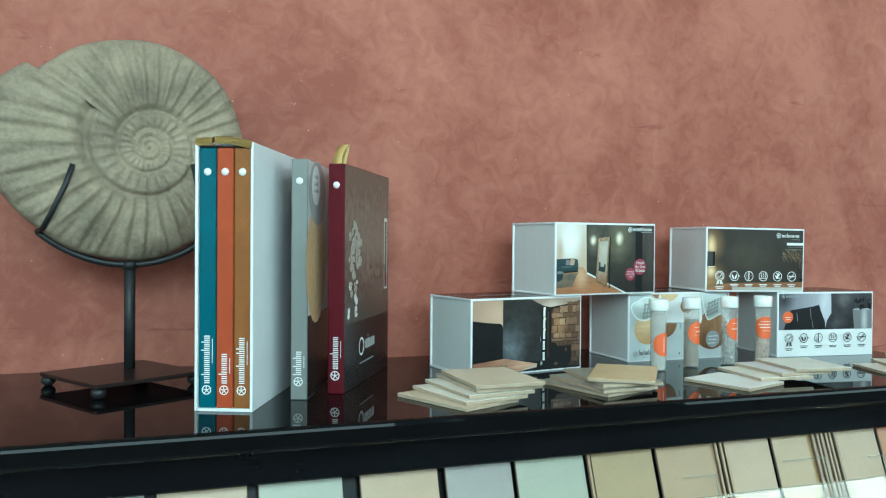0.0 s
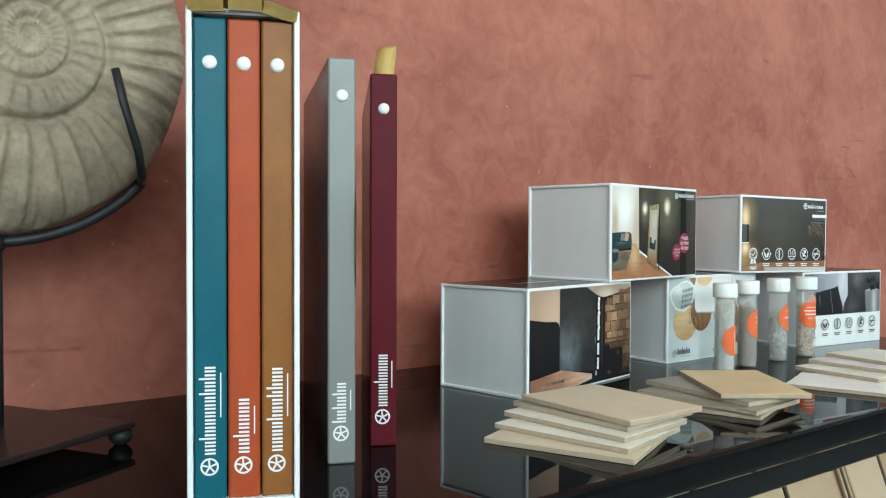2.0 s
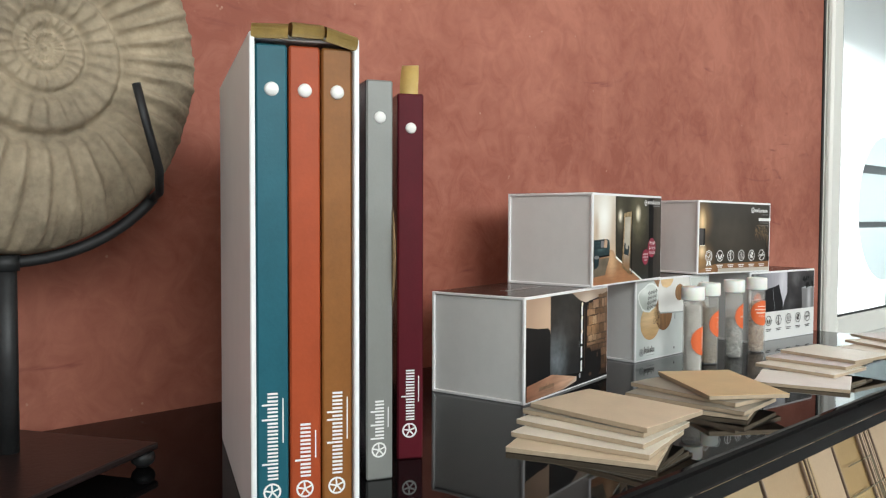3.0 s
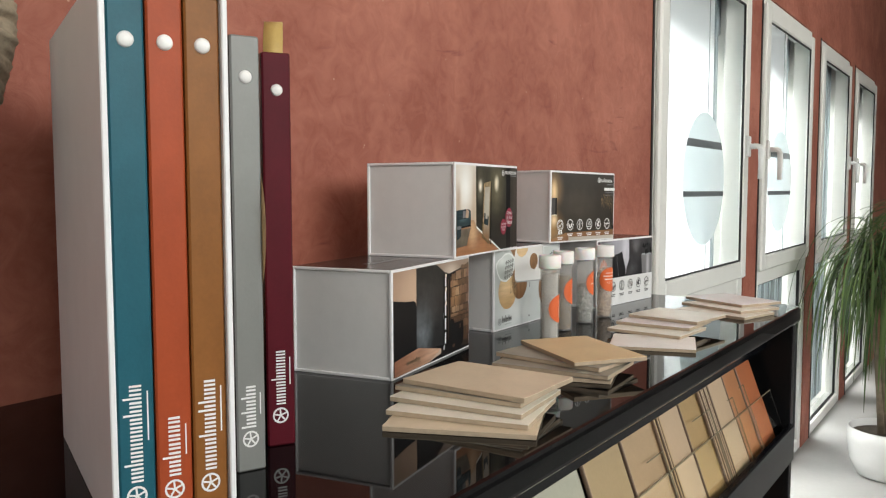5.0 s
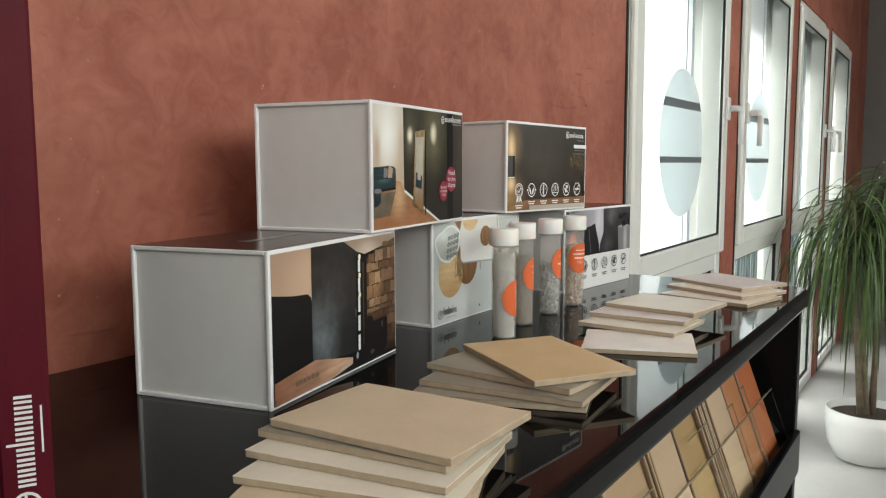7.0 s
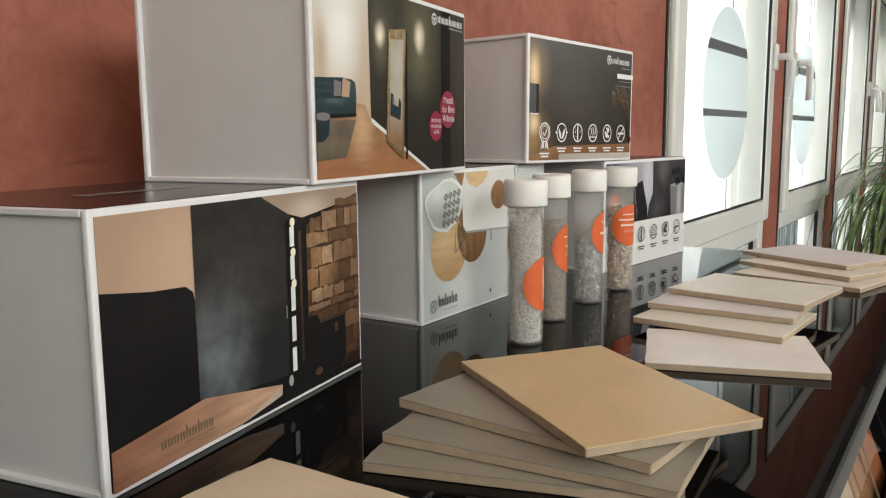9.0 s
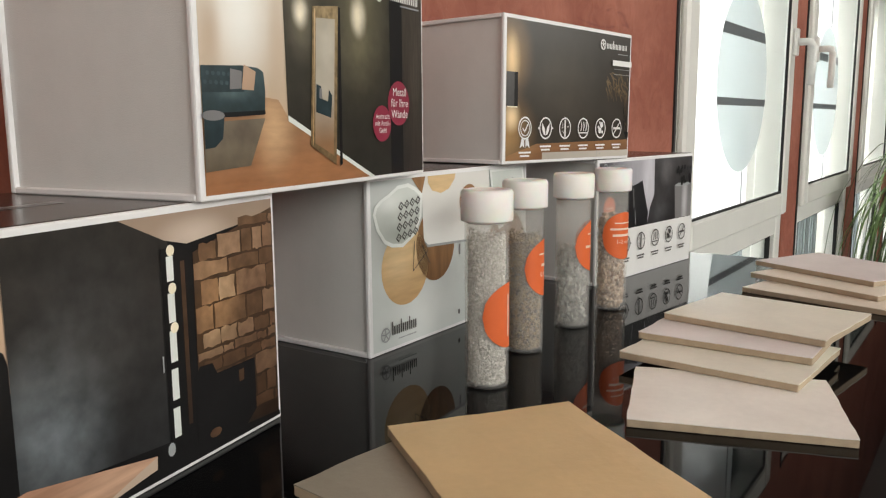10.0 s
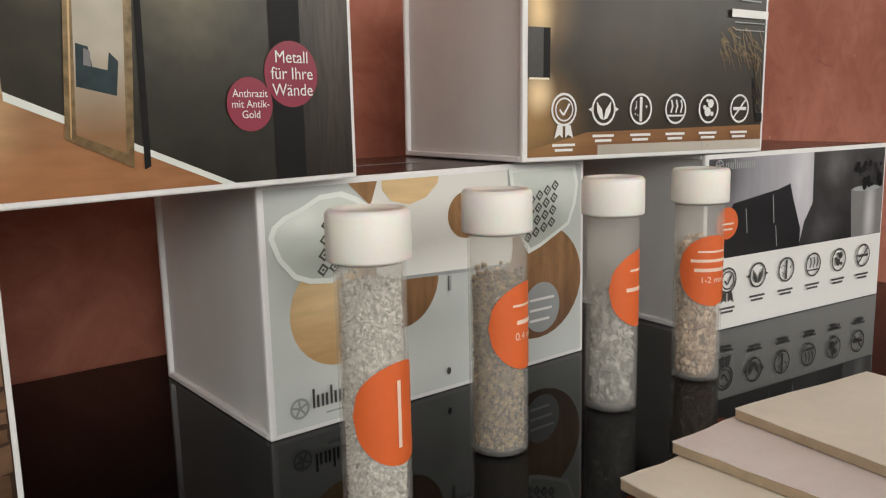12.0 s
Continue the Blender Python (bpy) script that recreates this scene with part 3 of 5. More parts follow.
for zr in (0.79, 0.56, 0.33):
    boxed("rail", (CX0 + 0.043, CX1 - 0.043, -0.474, -0.4625, zr - 0.05, zr + 0.012), M_FASCIA, cab, 0.002)
    bm = bmesh.new()
    box(bm, CX0 + 0.043, CX1 - 0.043, 0.004, 0.012, 0.0, 0.20)
    bmesh.ops.transform(bm, matrix=pose(0, -0.445, zr - 0.012, -20, 0, 0), verts=bm.verts)
    part("slanted_shelf", bm, M_BLACK_SATIN, cab)
M_EDGE_GLASS = material("acrylic_edge", (0.22, 0.20, 0.14), 0.15, vary=0.1, scale=30)
M_ACRYLIC = clear_material("clear_acrylic", (0.97, 0.99, 0.97), 0.02, 1.35)
for zr in (0.79,):
    bm = bmesh.new()
    box(bm, CX0 + 0.05, CX1 - 0.05, -0.016, -0.014, 0.0, 0.075)
    bmesh.ops.transform(bm, matrix=pose(0, -0.445, zr - 0.010, -20, 0, 0), verts=bm.verts)
    ob = part("acrylic_lip", bm, M_ACRYLIC, cab, "clear acrylic retaining strip")
    ob.visible_shadow = False
    bm = bmesh.new()
    box(bm, CX0 + 0.05, CX1 - 0.05, -0.0165, -0.0135, 0.0752, 0.0766)
    bmesh.ops.transform(bm, matrix=pose(0, -0.445, zr - 0.010, -20, 0, 0), verts=bm.verts)
    part("acrylic_edge", bm, M_EDGE_GLASS, cab, "polished acrylic edge")


# small clear holders that stand up behind the strip
for xa, xb, zt_ in ((0.660, 0.712, 0.104), (0.830, 0.905, 0.112), (0.985, 1.012, 0.106), (1.052, 1.078, 0.112)):
    bm = bmesh.new()
    box(bm, xa, xb, -0.0190, -0.0178, zt_ - 0.0012, zt_)
    box(bm, xb - 0.0012, xb, -0.0190, -0.0178, 0.010, zt_ - 0.0012)
    bmesh.ops.transform(bm, matrix=pose(0, -0.445, 0.780, -20, 0, 0), verts=bm.verts)
    part("acrylic_holder", bm, M_EDGE_GLASS, cab, "thin edge of a clear acrylic holder")


# ---- sample boards leaning in the rack ----
def sample_colour(name, c, rough=0.4):
    return material(name, c, rough, vary=0.08, scale=25, bump=0.08, bump_scale=300)


S_LILAC = sample_colour("lilac_grey_plaster", (0.330, 0.301, 0.276))
S_MINT = sample_colour("pale_mint_plaster", (0.383, 0.384, 0.300))
S_STRAW = sample_colour("straw_plaster", (0.370, 0.271, 0.144))
S_BEIGE = sample_colour("beige_plaster", (0.391, 0.271, 0.155))
S_CREAM = sample_colour("cream_plaster", (0.458, 0.334, 0.217))
S_GOLD = sample_colour("gold_plaster", (0.367, 0.248, 0.116), 0.3)
S_TAN = sample_colour("apricot_plaster", (0.370, 0.154, 0.060), 0.35)
S_ORANGE = sample_colour("orange_plaster", (0.343, 0.102, 0.033), 0.35)
S_EDGE = sample_colour("brown_board_edge", (0.16, 0.105, 0.07))


def rack_board(x, width, mat, tier, lift=0.0, label="thin plaster sample board leaning in the rack"):
    bm = bmesh.new()
    box(bm, 0, width, -0.009 - lift, -0.0045 - lift, 0.0, 0.178, 0.0008)
    bm.faces.ensure_lookup_table()
    for f in bm.faces:
        f.material_index = 0 if f.calc_center_median().y < -0.0088 - lift and abs(f.normal.y) > 0.9 else 1
    ob = part("sample_board", bm, [mat, S_EDGE])
    ob.matrix_world = pose(x, -0.445, tier - 0.0115, -20, 0, random.uniform(-0.4, 0.4))
    return tagged(ob, label, "sample board", "sample boards in the rack")


RACK = [(-0.86, S_CREAM), (-0.76, S_LILAC), (-0.66, S_MINT), (-0.56, S_CREAM), (-0.45, S_LILAC), (-0.34, S_MINT), (-0.23, S_CREAM), (-0.12, S_LILAC), (-0.01, S_CREAM),
        (0.10, S_MINT), (0.219, S_CREAM), (0.326, S_LILAC), (0.421, S_MINT), (0.530, S_STRAW), (0.630, S_BEIGE), (0.742, S_CREAM), (0.825, S_GOLD), (0.942, S_CREAM), (1.024, S_TAN), (1.095, S_ORANGE)]
NAMES = {S_LILAC: "lilac-grey", S_MINT: "pale mint", S_STRAW: "straw-yellow", S_BEIGE: "beige", S_CREAM: "cream", S_GOLD: "gold", S_TAN: "apricot", S_ORANGE: "orange"}
for i, (x, m) in enumerate(RACK):
    wide = (RACK[i + 1][0] - x - 0.006) if i + 1 < len(RACK) else 0.082
    rack_board(x, min(wide, 0.098), m, 0.79, 0.0005 * (i % 3), NAMES[m] + " plaster sample board leaning in the rack")
for x0, n, m in ((0.722, 3, S_GOLD), (0.893, 6, S_BEIGE), (0.522, 1, S_BEIGE)):
    for k in range(n):
        rack_board(x0 + 0.008 * k, 0.0045, m, 0.79, 0.006 + 0.001 * (k % 2), "thin sample board stood on edge between wider boards")
for k, m in enumerate((S_LILAC, S_CREAM, S_BEIGE, S_LILAC, S_TAN)):
    rack_board(0.62 + 0.115 * k, 0.10, m, 0.56, 0.0, NAMES[m] + " plaster sample board in the lower rack")

# ---- tall books ----
M_CASE = material("white_slipcase_card", (0.80, 0.81, 0.82), 0.5, vary=0.03, scale=30, bump=0.04, bump_scale=600)
M_TEAL = material("petrol_blue_cloth", (0.016, 0.100, 0.135), 0.38, vary=0.12, scale=40, bump=0.05, bump_scale=500, spec=0.2)
M_RUST = material("rust_orange_cloth", (0.350, 0.064, 0.022), 0.42, vary=0.12, scale=40, bump=0.05, bump_scale=500, spec=0.2)
M_BRONZE = material("bronze_brown_cloth", (0.240, 0.096, 0.026), 0.40, vary=0.15, scale=40, bump=0.05, bump_scale=500, spec=0.2)
M_GREYCLOTH = material("silver_grey_cloth", (0.20, 0.205, 0.195), 0.40, vary=0.06, scale=40, bump=0.05, bump_scale=500)
M_WINE = material("burgundy_cloth", (0.085, 0.005, 0.012), 0.5, vary=0.12, scale=40, bump=0.05, bump_scale=500, spec=0.15)
M_PAGES = material("sample_pages", (0.56, 0.50, 0.42), 0.7, vary=0.3, scale=180)
M_RIBBON = material("gold_satin_ribbon", (0.50, 0.345, 0.115), 0.30, vary=0.12, scale=120, bump=0.1, bump_scale=900)
M_STUD = material("white_stud", (0.86, 0.86, 0.84), 0.3, vary=0.02)
M_COVER_DARK = gradient_material("brown_photo_cover", [(0.2, (0.085, 0.072, 0.060)), (0.55, (0.215, 0.190, 0.155)), (0.9, (0.135, 0.115, 0.092))], "Z", 0.08, 0.3, 0.25, 0.9, 70)
M_COVER_BAND = material("dark_cover_band", (0.022, 0.018, 0.018), 0.25, vary=0.2, scale=30)
M_FLOWER = material("pale_blossom_print", (0.42, 0.40, 0.35), 0.35, vary=0.7, scale=160)
M_WOODPRINT = gradient_material("wood_disc_print", [(0.1, (0.60, 0.40, 0.20)), (0.5, (0.72, 0.52, 0.30)), (0.9, (0.55, 0.36, 0.18))], "X", 0.0, 0.2, 0.35, 1.2, 90)


def ribbon(bm, x, y, z, width, height, lean, along_y=True):
    """A loop of ribbon standing on the head of a book."""
    pts = []
    for i in range(13):
        a = math.pi * i / 12
        pts.append((lean * math.sin(a) + 0.006 * math.cos(a), height * math.sin(a) ** 0.8))
    pts = [(0.006, 0.0)] + pts[1:-1] + [(-0.004, 0.0)]
    top, bot = [], []
    for k, (d, h) in enumerate(pts):
        top.append((bm.verts.new((x - width / 2, y + d, z + h)), bm.verts.new((x + width / 2, y + d, z + h))))
        bot.append((bm.verts.new((x - width / 2, y + d * 0.86, z + h * 0.94)), bm.verts.new((x + width / 2, y + d * 0.86, z + h * 0.94))))
    for a, b in ((top, 1), (bot, -1)):
        for p, q in zip(a, a[1:]):
            bm.faces.new((p[0], p[1], q[1], q[0]) if b > 0 else (q[0], q[1], p[1], p[0]))
    for s in (0, 1):
        for i in range(len(pts) - 1):
            bm.faces.new((top[i][s], top[i + 1][s], bot[i + 1][s], bot[i][s]))
    bmesh.ops.recalc_face_normals(bm, faces=bm.faces)
    return bm


def tall_book(name, m, width, depth, height, mat, label, words, count, tall=(), text_low=0.03, length=0.07, left_cover=None):
    """A ring-bound sample book, spine to the front: two covers, spine, pages, a stud and printed lettering."""
    book = empty(name, m, label, "book", "sample books")
    bm = bmesh.new()
    box(bm, 0, width, 0.0, 0.003, 0, height, 0.0012)
    part("spine", bm, mat, book)
    boxed("cover", (0, 0.0025, 0.0032, depth, 0, height), left_cover or mat, book, 0.0008)
    boxed("cover", (width - 0.0025, width, 0.0032, depth, 0, height), mat, book, 0.0008)
    bm = bmesh.new()
    n = 5
    for k in range(n):
        a = 0.003 + (width - 0.006) * k / n
        box(bm, a, a + (width - 0.006) / n * 0.8, 0.006, depth - 0.004 - 0.003 * (k % 2), 0.003, height - 0.003)
    part("pages", bm, M_PAGES, book, "thick sample pages")
    bm = bmesh.new()
    lathe(bm, [(0.0, 0.0022), (0.0034, 0.0018), (0.0045, 0.0), (0.0045, -0.001)], 20)
    bmesh.ops.transform(bm, matrix=pose(width / 2, -0.0006, height - 0.0280, 90, 0, 0), verts=bm.verts)
    part("stud", bm, M_STUD, book, "white round stud")
    p = Print()
    s = width * 0.56
    p.emblem(width * 0.47, text_low, width * 0.29, M_INK_WHITE)
    p.word(width * 0.66, text_low + width * 0.40, length, s, M_INK_WHITE, True, count, tall)
    p.rect(width * 0.80, width * 0.84, text_low + length * 0.55, text_low + length * 1.05, M_INK_WHITE)
    p.done("spine_print", book, "white printed name bars")
    return book


SLIP = pose(0.0315, -0.358, TOP, 0, 0, -23.5)
SW, SD, SH = 0.0695, 0.235, 0.3140
case = empty("slipcase", SLIP, "white card slipcase holding three sample books", "slipcase")
boxed("case_side", (0, 0.0035, 0.0, SD, 0, SH), M_CASE, case, 0.0008)
boxed("case_side", (SW - 0.0035, SW, 0.0, SD, 0, SH), M_CASE, case, 0.0008)
boxed("case_floor", (0.0036, SW - 0.0036, 0.0005, SD, 0, 0.0035), M_CASE, case, 0.0005)
boxed("case_top", (0.0036, SW - 0.0036, 0.004, SD, SH - 0.0035, SH), M_CASE, case, 0.0005)
boxed("case_back", (0.0036, SW - 0.0036, SD - 0.0035, SD, 0.0036, SH - 0.0036), M_CASE, case)
bw = 0.0197
for i, (mat, name, label, count, tall, length) in enumerate((
        (M_TEAL, "sample_book", "petrol blue cloth sample book with white stud in a slipcase", 12, (2, 8, 10), 0.057),
        (M_RUST, "sample_book", "rust orange cloth sample book with white stud in a slipcase", 7, (2,), 0.036),
        (M_BRONZE, "sample_book", "bronze brown cloth sample book with white stud in a slipcase", 11, (4, 7, 8), 0.055))):
    bx = 0.0042 + i * (bw + 0.0011)
    tall_book(name, SLIP @ pose(bx, 0.0035, 0.0036), bw, 0.220, 0.3040, mat, label, "", count, tall, 0.021, length)
    r = empty("ribbon_marker", SLIP @ pose(bx + bw / 2, 0.005, SH - 0.0005 + 0.0022 * (i == 1), 0, (3, 0, 5)[i], (-13, 7, 12)[i]), "gold satin ribbon loop pulling out a book", "ribbon", "ribbon loops")
    bm = bmesh.new()
    n = 10
    prof = [(0.016, 0.0004), (0.008, 0.0010), (0.001, 0.0040)]
    for k in range(n + 1):
        w = radians(75 + 25 * k)
        prof.append((-0.0055 + 0.0046 * math.cos(w), 0.0004 + 0.0046 * math.sin(w)))
    rows = []
    turn, wide = 0.0, (0.0112, 0.0104, 0.0108)[i]
    for d, h in prof:
        rows.append([bm.verts.new((-wide, d + turn * 0.010, h)), bm.verts.new((wide, d - turn * 0.010, h - 0.0022 * (i == 2) + 0.0012 * (i == 0)))])
    for a, b in zip(rows, rows[1:]):
        f = bm.faces.new((a[0], a[1], b[1], b[0]))
        f.smooth = True
    ret = bmesh.ops.solidify(bm, geom=bm.faces[:], thickness=0.0006)
    part("loop", bm, M_RIBBON, r)

GREY = pose(0.1485, -0.3245, TOP, 0, 0, -22)
grey_book = tall_book("sample_book", GREY, 0.0205, 0.225, 0.3025, M_GREYCLOTH, "silver grey sample book standing on the black top", "", 6, (0, 2, 4), 0.023, 0.031, M_COVER_BAND)
M_WHITEPRINT = gradient_material("pale_photo_cover", [(0.2, (0.70, 0.71, 0.70)), (0.8, (0.62, 0.64, 0.64))], "Z", 0.1, 0.3, 0.3, 0.2, 30)


def side_print(parent, width, depth, build):
    """A print on the right-hand cover; its own plane runs from the spine backwards."""
    p = Print()
    build(p)
    ob = p.done("cover_print", parent, "printed photograph on the cover")
    ob.matrix_local = pose(width, 0, 0, 0, 0, 90)
    return ob


def grey_cover(p):
    p.rect(0.003, 0.224, 0.105, 0.3015, M_WHITEPRINT, 1)
    p.rect(0.003, 0.224, 0.001, 0.105, M_COVER_BAND, 1)
    p.disc(0.055, 0.17, 0.062, M_WOODPRINT, 0.078, layer=2)
    p.disc(0.06, 0.262, 0.055, M_INK_GREY, 0.042, layer=3)
    p.disc(0.05, 0.272, 0.026, M_INK_WHITE, 0.026, layer=4)
    for k in range(9):
        p.shape([(0.038 + 0.009 * (k % 3), 0.262 + 0.009 * (k // 3)), (0.043 + 0.009 * (k % 3), 0.264 + 0.009 * (k // 3)), (0.041 + 0.009 * (k % 3), 0.269 + 0.009 * (k // 3))], M_INK_BLACK, 5)


side_print(grey_book, 0.0205, 0.225, grey_cover)

RED = pose(0.2005, -0.2985, TOP, 0, 0, -29)
red_book = tall_book("sample_book", RED, 0.0215, 0.245, 0.3005, M_WINE, "burgundy sample book with dark photo cover on the black top", "", 9, (4,), 0.024, 0.043, M_COVER_BAND)


def red_cover(p):
    p.rect(0.003, 0.244, 0.088, 0.2995, M_COVER_DARK, 1)
    p.rect(0.003, 0.244, 0.001, 0.088, M_COVER_BAND, 1)
    rnd = random.Random(4)
    for k in range(46):
        a, r = rnd.uniform(0, 6.28), rnd.random() ** 0.5
        p.disc(0.052 + 0.030 * r * math.cos(a), 0.187 + 0.036 * r * math.sin(a), rnd.uniform(0.004, 0.008), M_FLOWER, n=7, layer=2 + k % 7)
    for k in range(18):
        x, z = rnd.uniform(0.02, 0.06), rnd.uniform(0.098, 0.145)
        p.disc(x, z, rnd.uniform(0.003, 0.008), M_FLOWER if k % 2 else M_INK_WHITE, rnd.uniform(0.003, 0.007), n=6, layer=2 + k % 7)
    p.ring(0.085, 0.052, 0.013, 0.003, M_INK_WHITE)
    p.word(0.103, 0.046, 0.055, 0.022, M_INK_WHITE, False, 7, (2,))
    p.rect(0.075, 0.150, 0.028, 0.030, M_INK_GREY)
    p.rect(0.215, 0.235, 0.125, 0.235, M_INK_WHITE, 3)
    p.rect(0.218, 0.232, 0.135, 0.230, M_COVER_DARK, 4)
    p.rect(0.218, 0.232, 0.128, 0.150, M_WINE, 5)


side_print(red_book, 0.0215, 0.215, red_cover)
r = empty("ribbon_marker", RED @ pose(0.011, 0.010, 0.3005, 0, 0, -18), "gold satin ribbon loop on top of a burgundy book", "ribbon", "ribbon loops")
part("loop", ribbon(bmesh.new(), 0, 0, 0, 0.014, 0.027, 0.013), M_RIBBON, r, smooth=True)

# ---- boxes with printed fronts ----
M_RUG = material("rug_print", (0.13, 0.098, 0.06), 0.35, vary=0.4, scale=120)
M_GLOWPRINT = material("lamp_glow_print", (0.90, 0.82, 0.64), 0.3, vary=0.05)
M_LID = material("dark_lid_print", (0.045, 0.030, 0.026), 0.22, vary=0.3, scale=40)


def display_box(m, w, d, h, label, lid_mat, build):
    """A sturdy card box: wrapped shell with pale rims, recessed linen side panels, printed front."""
    thing = empty("display_box", m, label, "box", "stacked boxes")
    t = 0.0032
    boxed("front_board", (0, w, 0, t, 0, h), M_BOARD_WHITE, thing, 0.0009, 2)
    boxed("back_board", (0, w, d - t, d, 0, h), M_BOARD_WHITE, thing, 0.0009, 2)
    boxed("bottom_board", (0, w, t, d - t, 0, t), M_BOARD_WHITE, thing, 0.0006)
    boxed("top_board", (0, w, t, d - t, h - t, h), M_BOARD_WHITE, thing, 0.0006)
    boxed("top_print", (0.002, w - 0.002, 0.002, d - 0.002, h, h + 0.0003), lid_mat, thing, 0, 1, "glossy dark printed lid paper")
    for x0 in (0.0028, w - 0.0058):
        boxed("side_panel", (x0, x0 + 0.003, t, d - t, t, h - t), M_BOX_SIDE, thing, 0, 1, "pale grey linen-paper side panel")
    p = Print()
    build(p, w, h)
    p.done("front_print", thing, "printed photograph on the front")
    return thing


P_PEACH = photo_material("peach_wall_photo", (0.50, 0.34, 0.24), (0.40, 0.27, 0.19), [(0.055, 0.085, 0.05, 0.05, (0.60, 0.42, 0.30), 0.8)], scale=25, grain=0.04)
P_SLATE = photo_material("slate_wall_photo", (0.020, 0.021, 0.023), (0.030, 0.027, 0.024), [(0.074, 0.042, 0.034, 0.046, (0.150, 0.170, 0.185), 0.9), (0.090, 0.070, 0.040, 0.050, (0.050, 0.050, 0.050), 0.6)], scale=90, grain=0.4)
P_CEIL = photo_material("lounge_ceiling_photo", (0.50, 0.39, 0.31), (0.34, 0.25, 0.19), [(0.150, 0.102, 0.03, 0.012, (0.62, 0.51, 0.43), 0.9)], scale=30, grain=0.04)
P_STONE_GAP = photo_material("stone_joint_photo", (0.022, 0.012, 0.008), (0.075, 0.042, 0.024), [(0.160, 0.065, 0.035, 0.035, (0.085, 0.045, 0.02), 0.8)], scale=120, grain=0.3)
P_STONES = [photo_material("stone_photo", lo, hi, [(0.160, 0.070, 0.026, 0.032, spot, 0.85)], start=0.01, end=0.11, scale=140, grain=0.32)
            for lo, hi, spot in (((0.070, 0.036, 0.020), (0.24, 0.14, 0.085), (0.46, 0.28, 0.15)), ((0.050, 0.026, 0.015), (0.15, 0.085, 0.048), (0.34, 0.19, 0.095)), ((0.090, 0.048, 0.028), (0.30, 0.185, 0.115), (0.54, 0.36, 0.21)))]
P_PLANK = photo_material("plank_photo", (0.24, 0.105, 0.062), (0.50, 0.30, 0.20), [(0.100, 0.012, 0.04, 0.02, (0.52, 0.33, 0.23), 0.6)], "X", 0.0, 0.12, scale=26, grain=0.32, streaks=9)
P_ROOM = photo_material("bright_room_photo", (0.52, 0.37, 0.24), (0.66, 0.60, 0.52), [(0.030, 0.085, 0.030, 0.055, (0.86, 0.85, 0.81), 1.0), (0.010, 0.072, 0.010, 0.026, (0.42, 0.28, 0.17), 0.6), (0.056, 0.060, 0.010, 0.060, (0.56, 0.44, 0.33), 0.7)], start=0.03, end=0.10, scale=30, grain=0.05)
P_PARQUET = photo_material("parquet_photo", (0.33, 0.140, 0.062), (0.29, 0.165, 0.09), [(0.052, 0.030, 0.022, 0.030, (0.62, 0.40, 0.23), 0.8), (0.085, 0.008, 0.05, 0.015, (0.36, 0.16, 0.07), 0.7)], scale=55, grain=0.18, streaks=4, end=0.045)
P_SOFA = photo_material("teal_sofa_photo", (0.014, 0.028, 0.032), (0.050, 0.085, 0.095), [(0.022, 0.047, 0.020, 0.006, (0.090, 0.140, 0.150), 0.8)], start=0.034, end=0.060, scale=160, grain=0.25)
P_SOFA_DARK = photo_material("sofa_tuft_photo", (0.011, 0.022, 0.027), (0.036, 0.064, 0.074), [], scale=160, grain=0.3)
P_RUG = photo_material("rug_photo", (0.12, 0.095, 0.065), (0.20, 0.165, 0.125), [(0.030, 0.030, 0.02, 0.012, (0.075, 0.055, 0.04), 0.6)], start=0.012, end=0.036, scale=120, grain=0.2)
P_ANTHRACITE = photo_material("anthracite_wall_photo", (0.020, 0.018, 0.015), (0.056, 0.051, 0.037), [(0.128, 0.088, 0.034, 0.055, (0.160, 0.142, 0.090), 0.85), (0.076, 0.086, 0.020, 0.030, (0.16, 0.14, 0.10), 0.8), (0.128, 0.090, 0.0105, 0.014, (0.92, 0.84, 0.66), 1.0), (0.0745, 0.087, 0.0085, 0.0105, (0.90, 0.82, 0.66), 1.0)], scale=75, grain=0.28)
P_CURTAIN = photo_material("dark_curtain_photo", (0.026, 0.021, 0.018), (0.060, 0.050, 0.040), [(0.193, 0.070, 0.012, 0.08, (0.075, 0.062, 0.052), 0.7)], scale=60, grain=0.35, streaks=0.12)
P_GILT = photo_material("gilt_frame_photo", (0.15, 0.095, 0.045), (0.30, 0.22, 0.12), [], start=0.01, end=0.09, scale=300, grain=0.45)
P_MIRROR = photo_material("mirror_glass_photo", (0.26, 0.14, 0.07), (0.44, 0.40, 0.33), [(0.096, 0.070, 0.010, 0.018, (0.56, 0.52, 0.44), 0.7)], start=0.022, end=0.050, scale=70, grain=0.12)
P_OLIVE = photo_material("olive_wall_photo", (0.040, 0.032, 0.024), (0.036, 0.031, 0.026), [(0.080, 0.060, 0.075, 0.055, (0.062, 0.052, 0.040), 0.9), (0.008, 0.082, 0.034, 0.040, (0.34, 0.21, 0.10), 0.85), (0.010, 0.078, 0.013, 0.026, (0.86, 0.62, 0.34), 0.95), (0.004, 0.022, 0.046, 0.040, (0.34, 0.20, 0.085), 0.95), (0.010, 0.036, 0.014, 0.016, (0.88, 0.66, 0.40), 0.95)], scale=38, grain=0.16)
P_BOARD = photo_material("warm_floor_photo", (0.20, 0.090, 0.040), (0.26, 0.125, 0.055), [(0.010, 0.012, 0.05, 0.02, (0.36, 0.20, 0.09), 0.8)], start=0.0, end=0.02, scale=30, grain=0.16, streaks=8)
P_SKIRT = photo_material("pale_skirting_photo", (0.42, 0.38, 0.33), (0.56, 0.52, 0.46), [], "X", 0.05, 0.19, scale=40, grain=0.05)
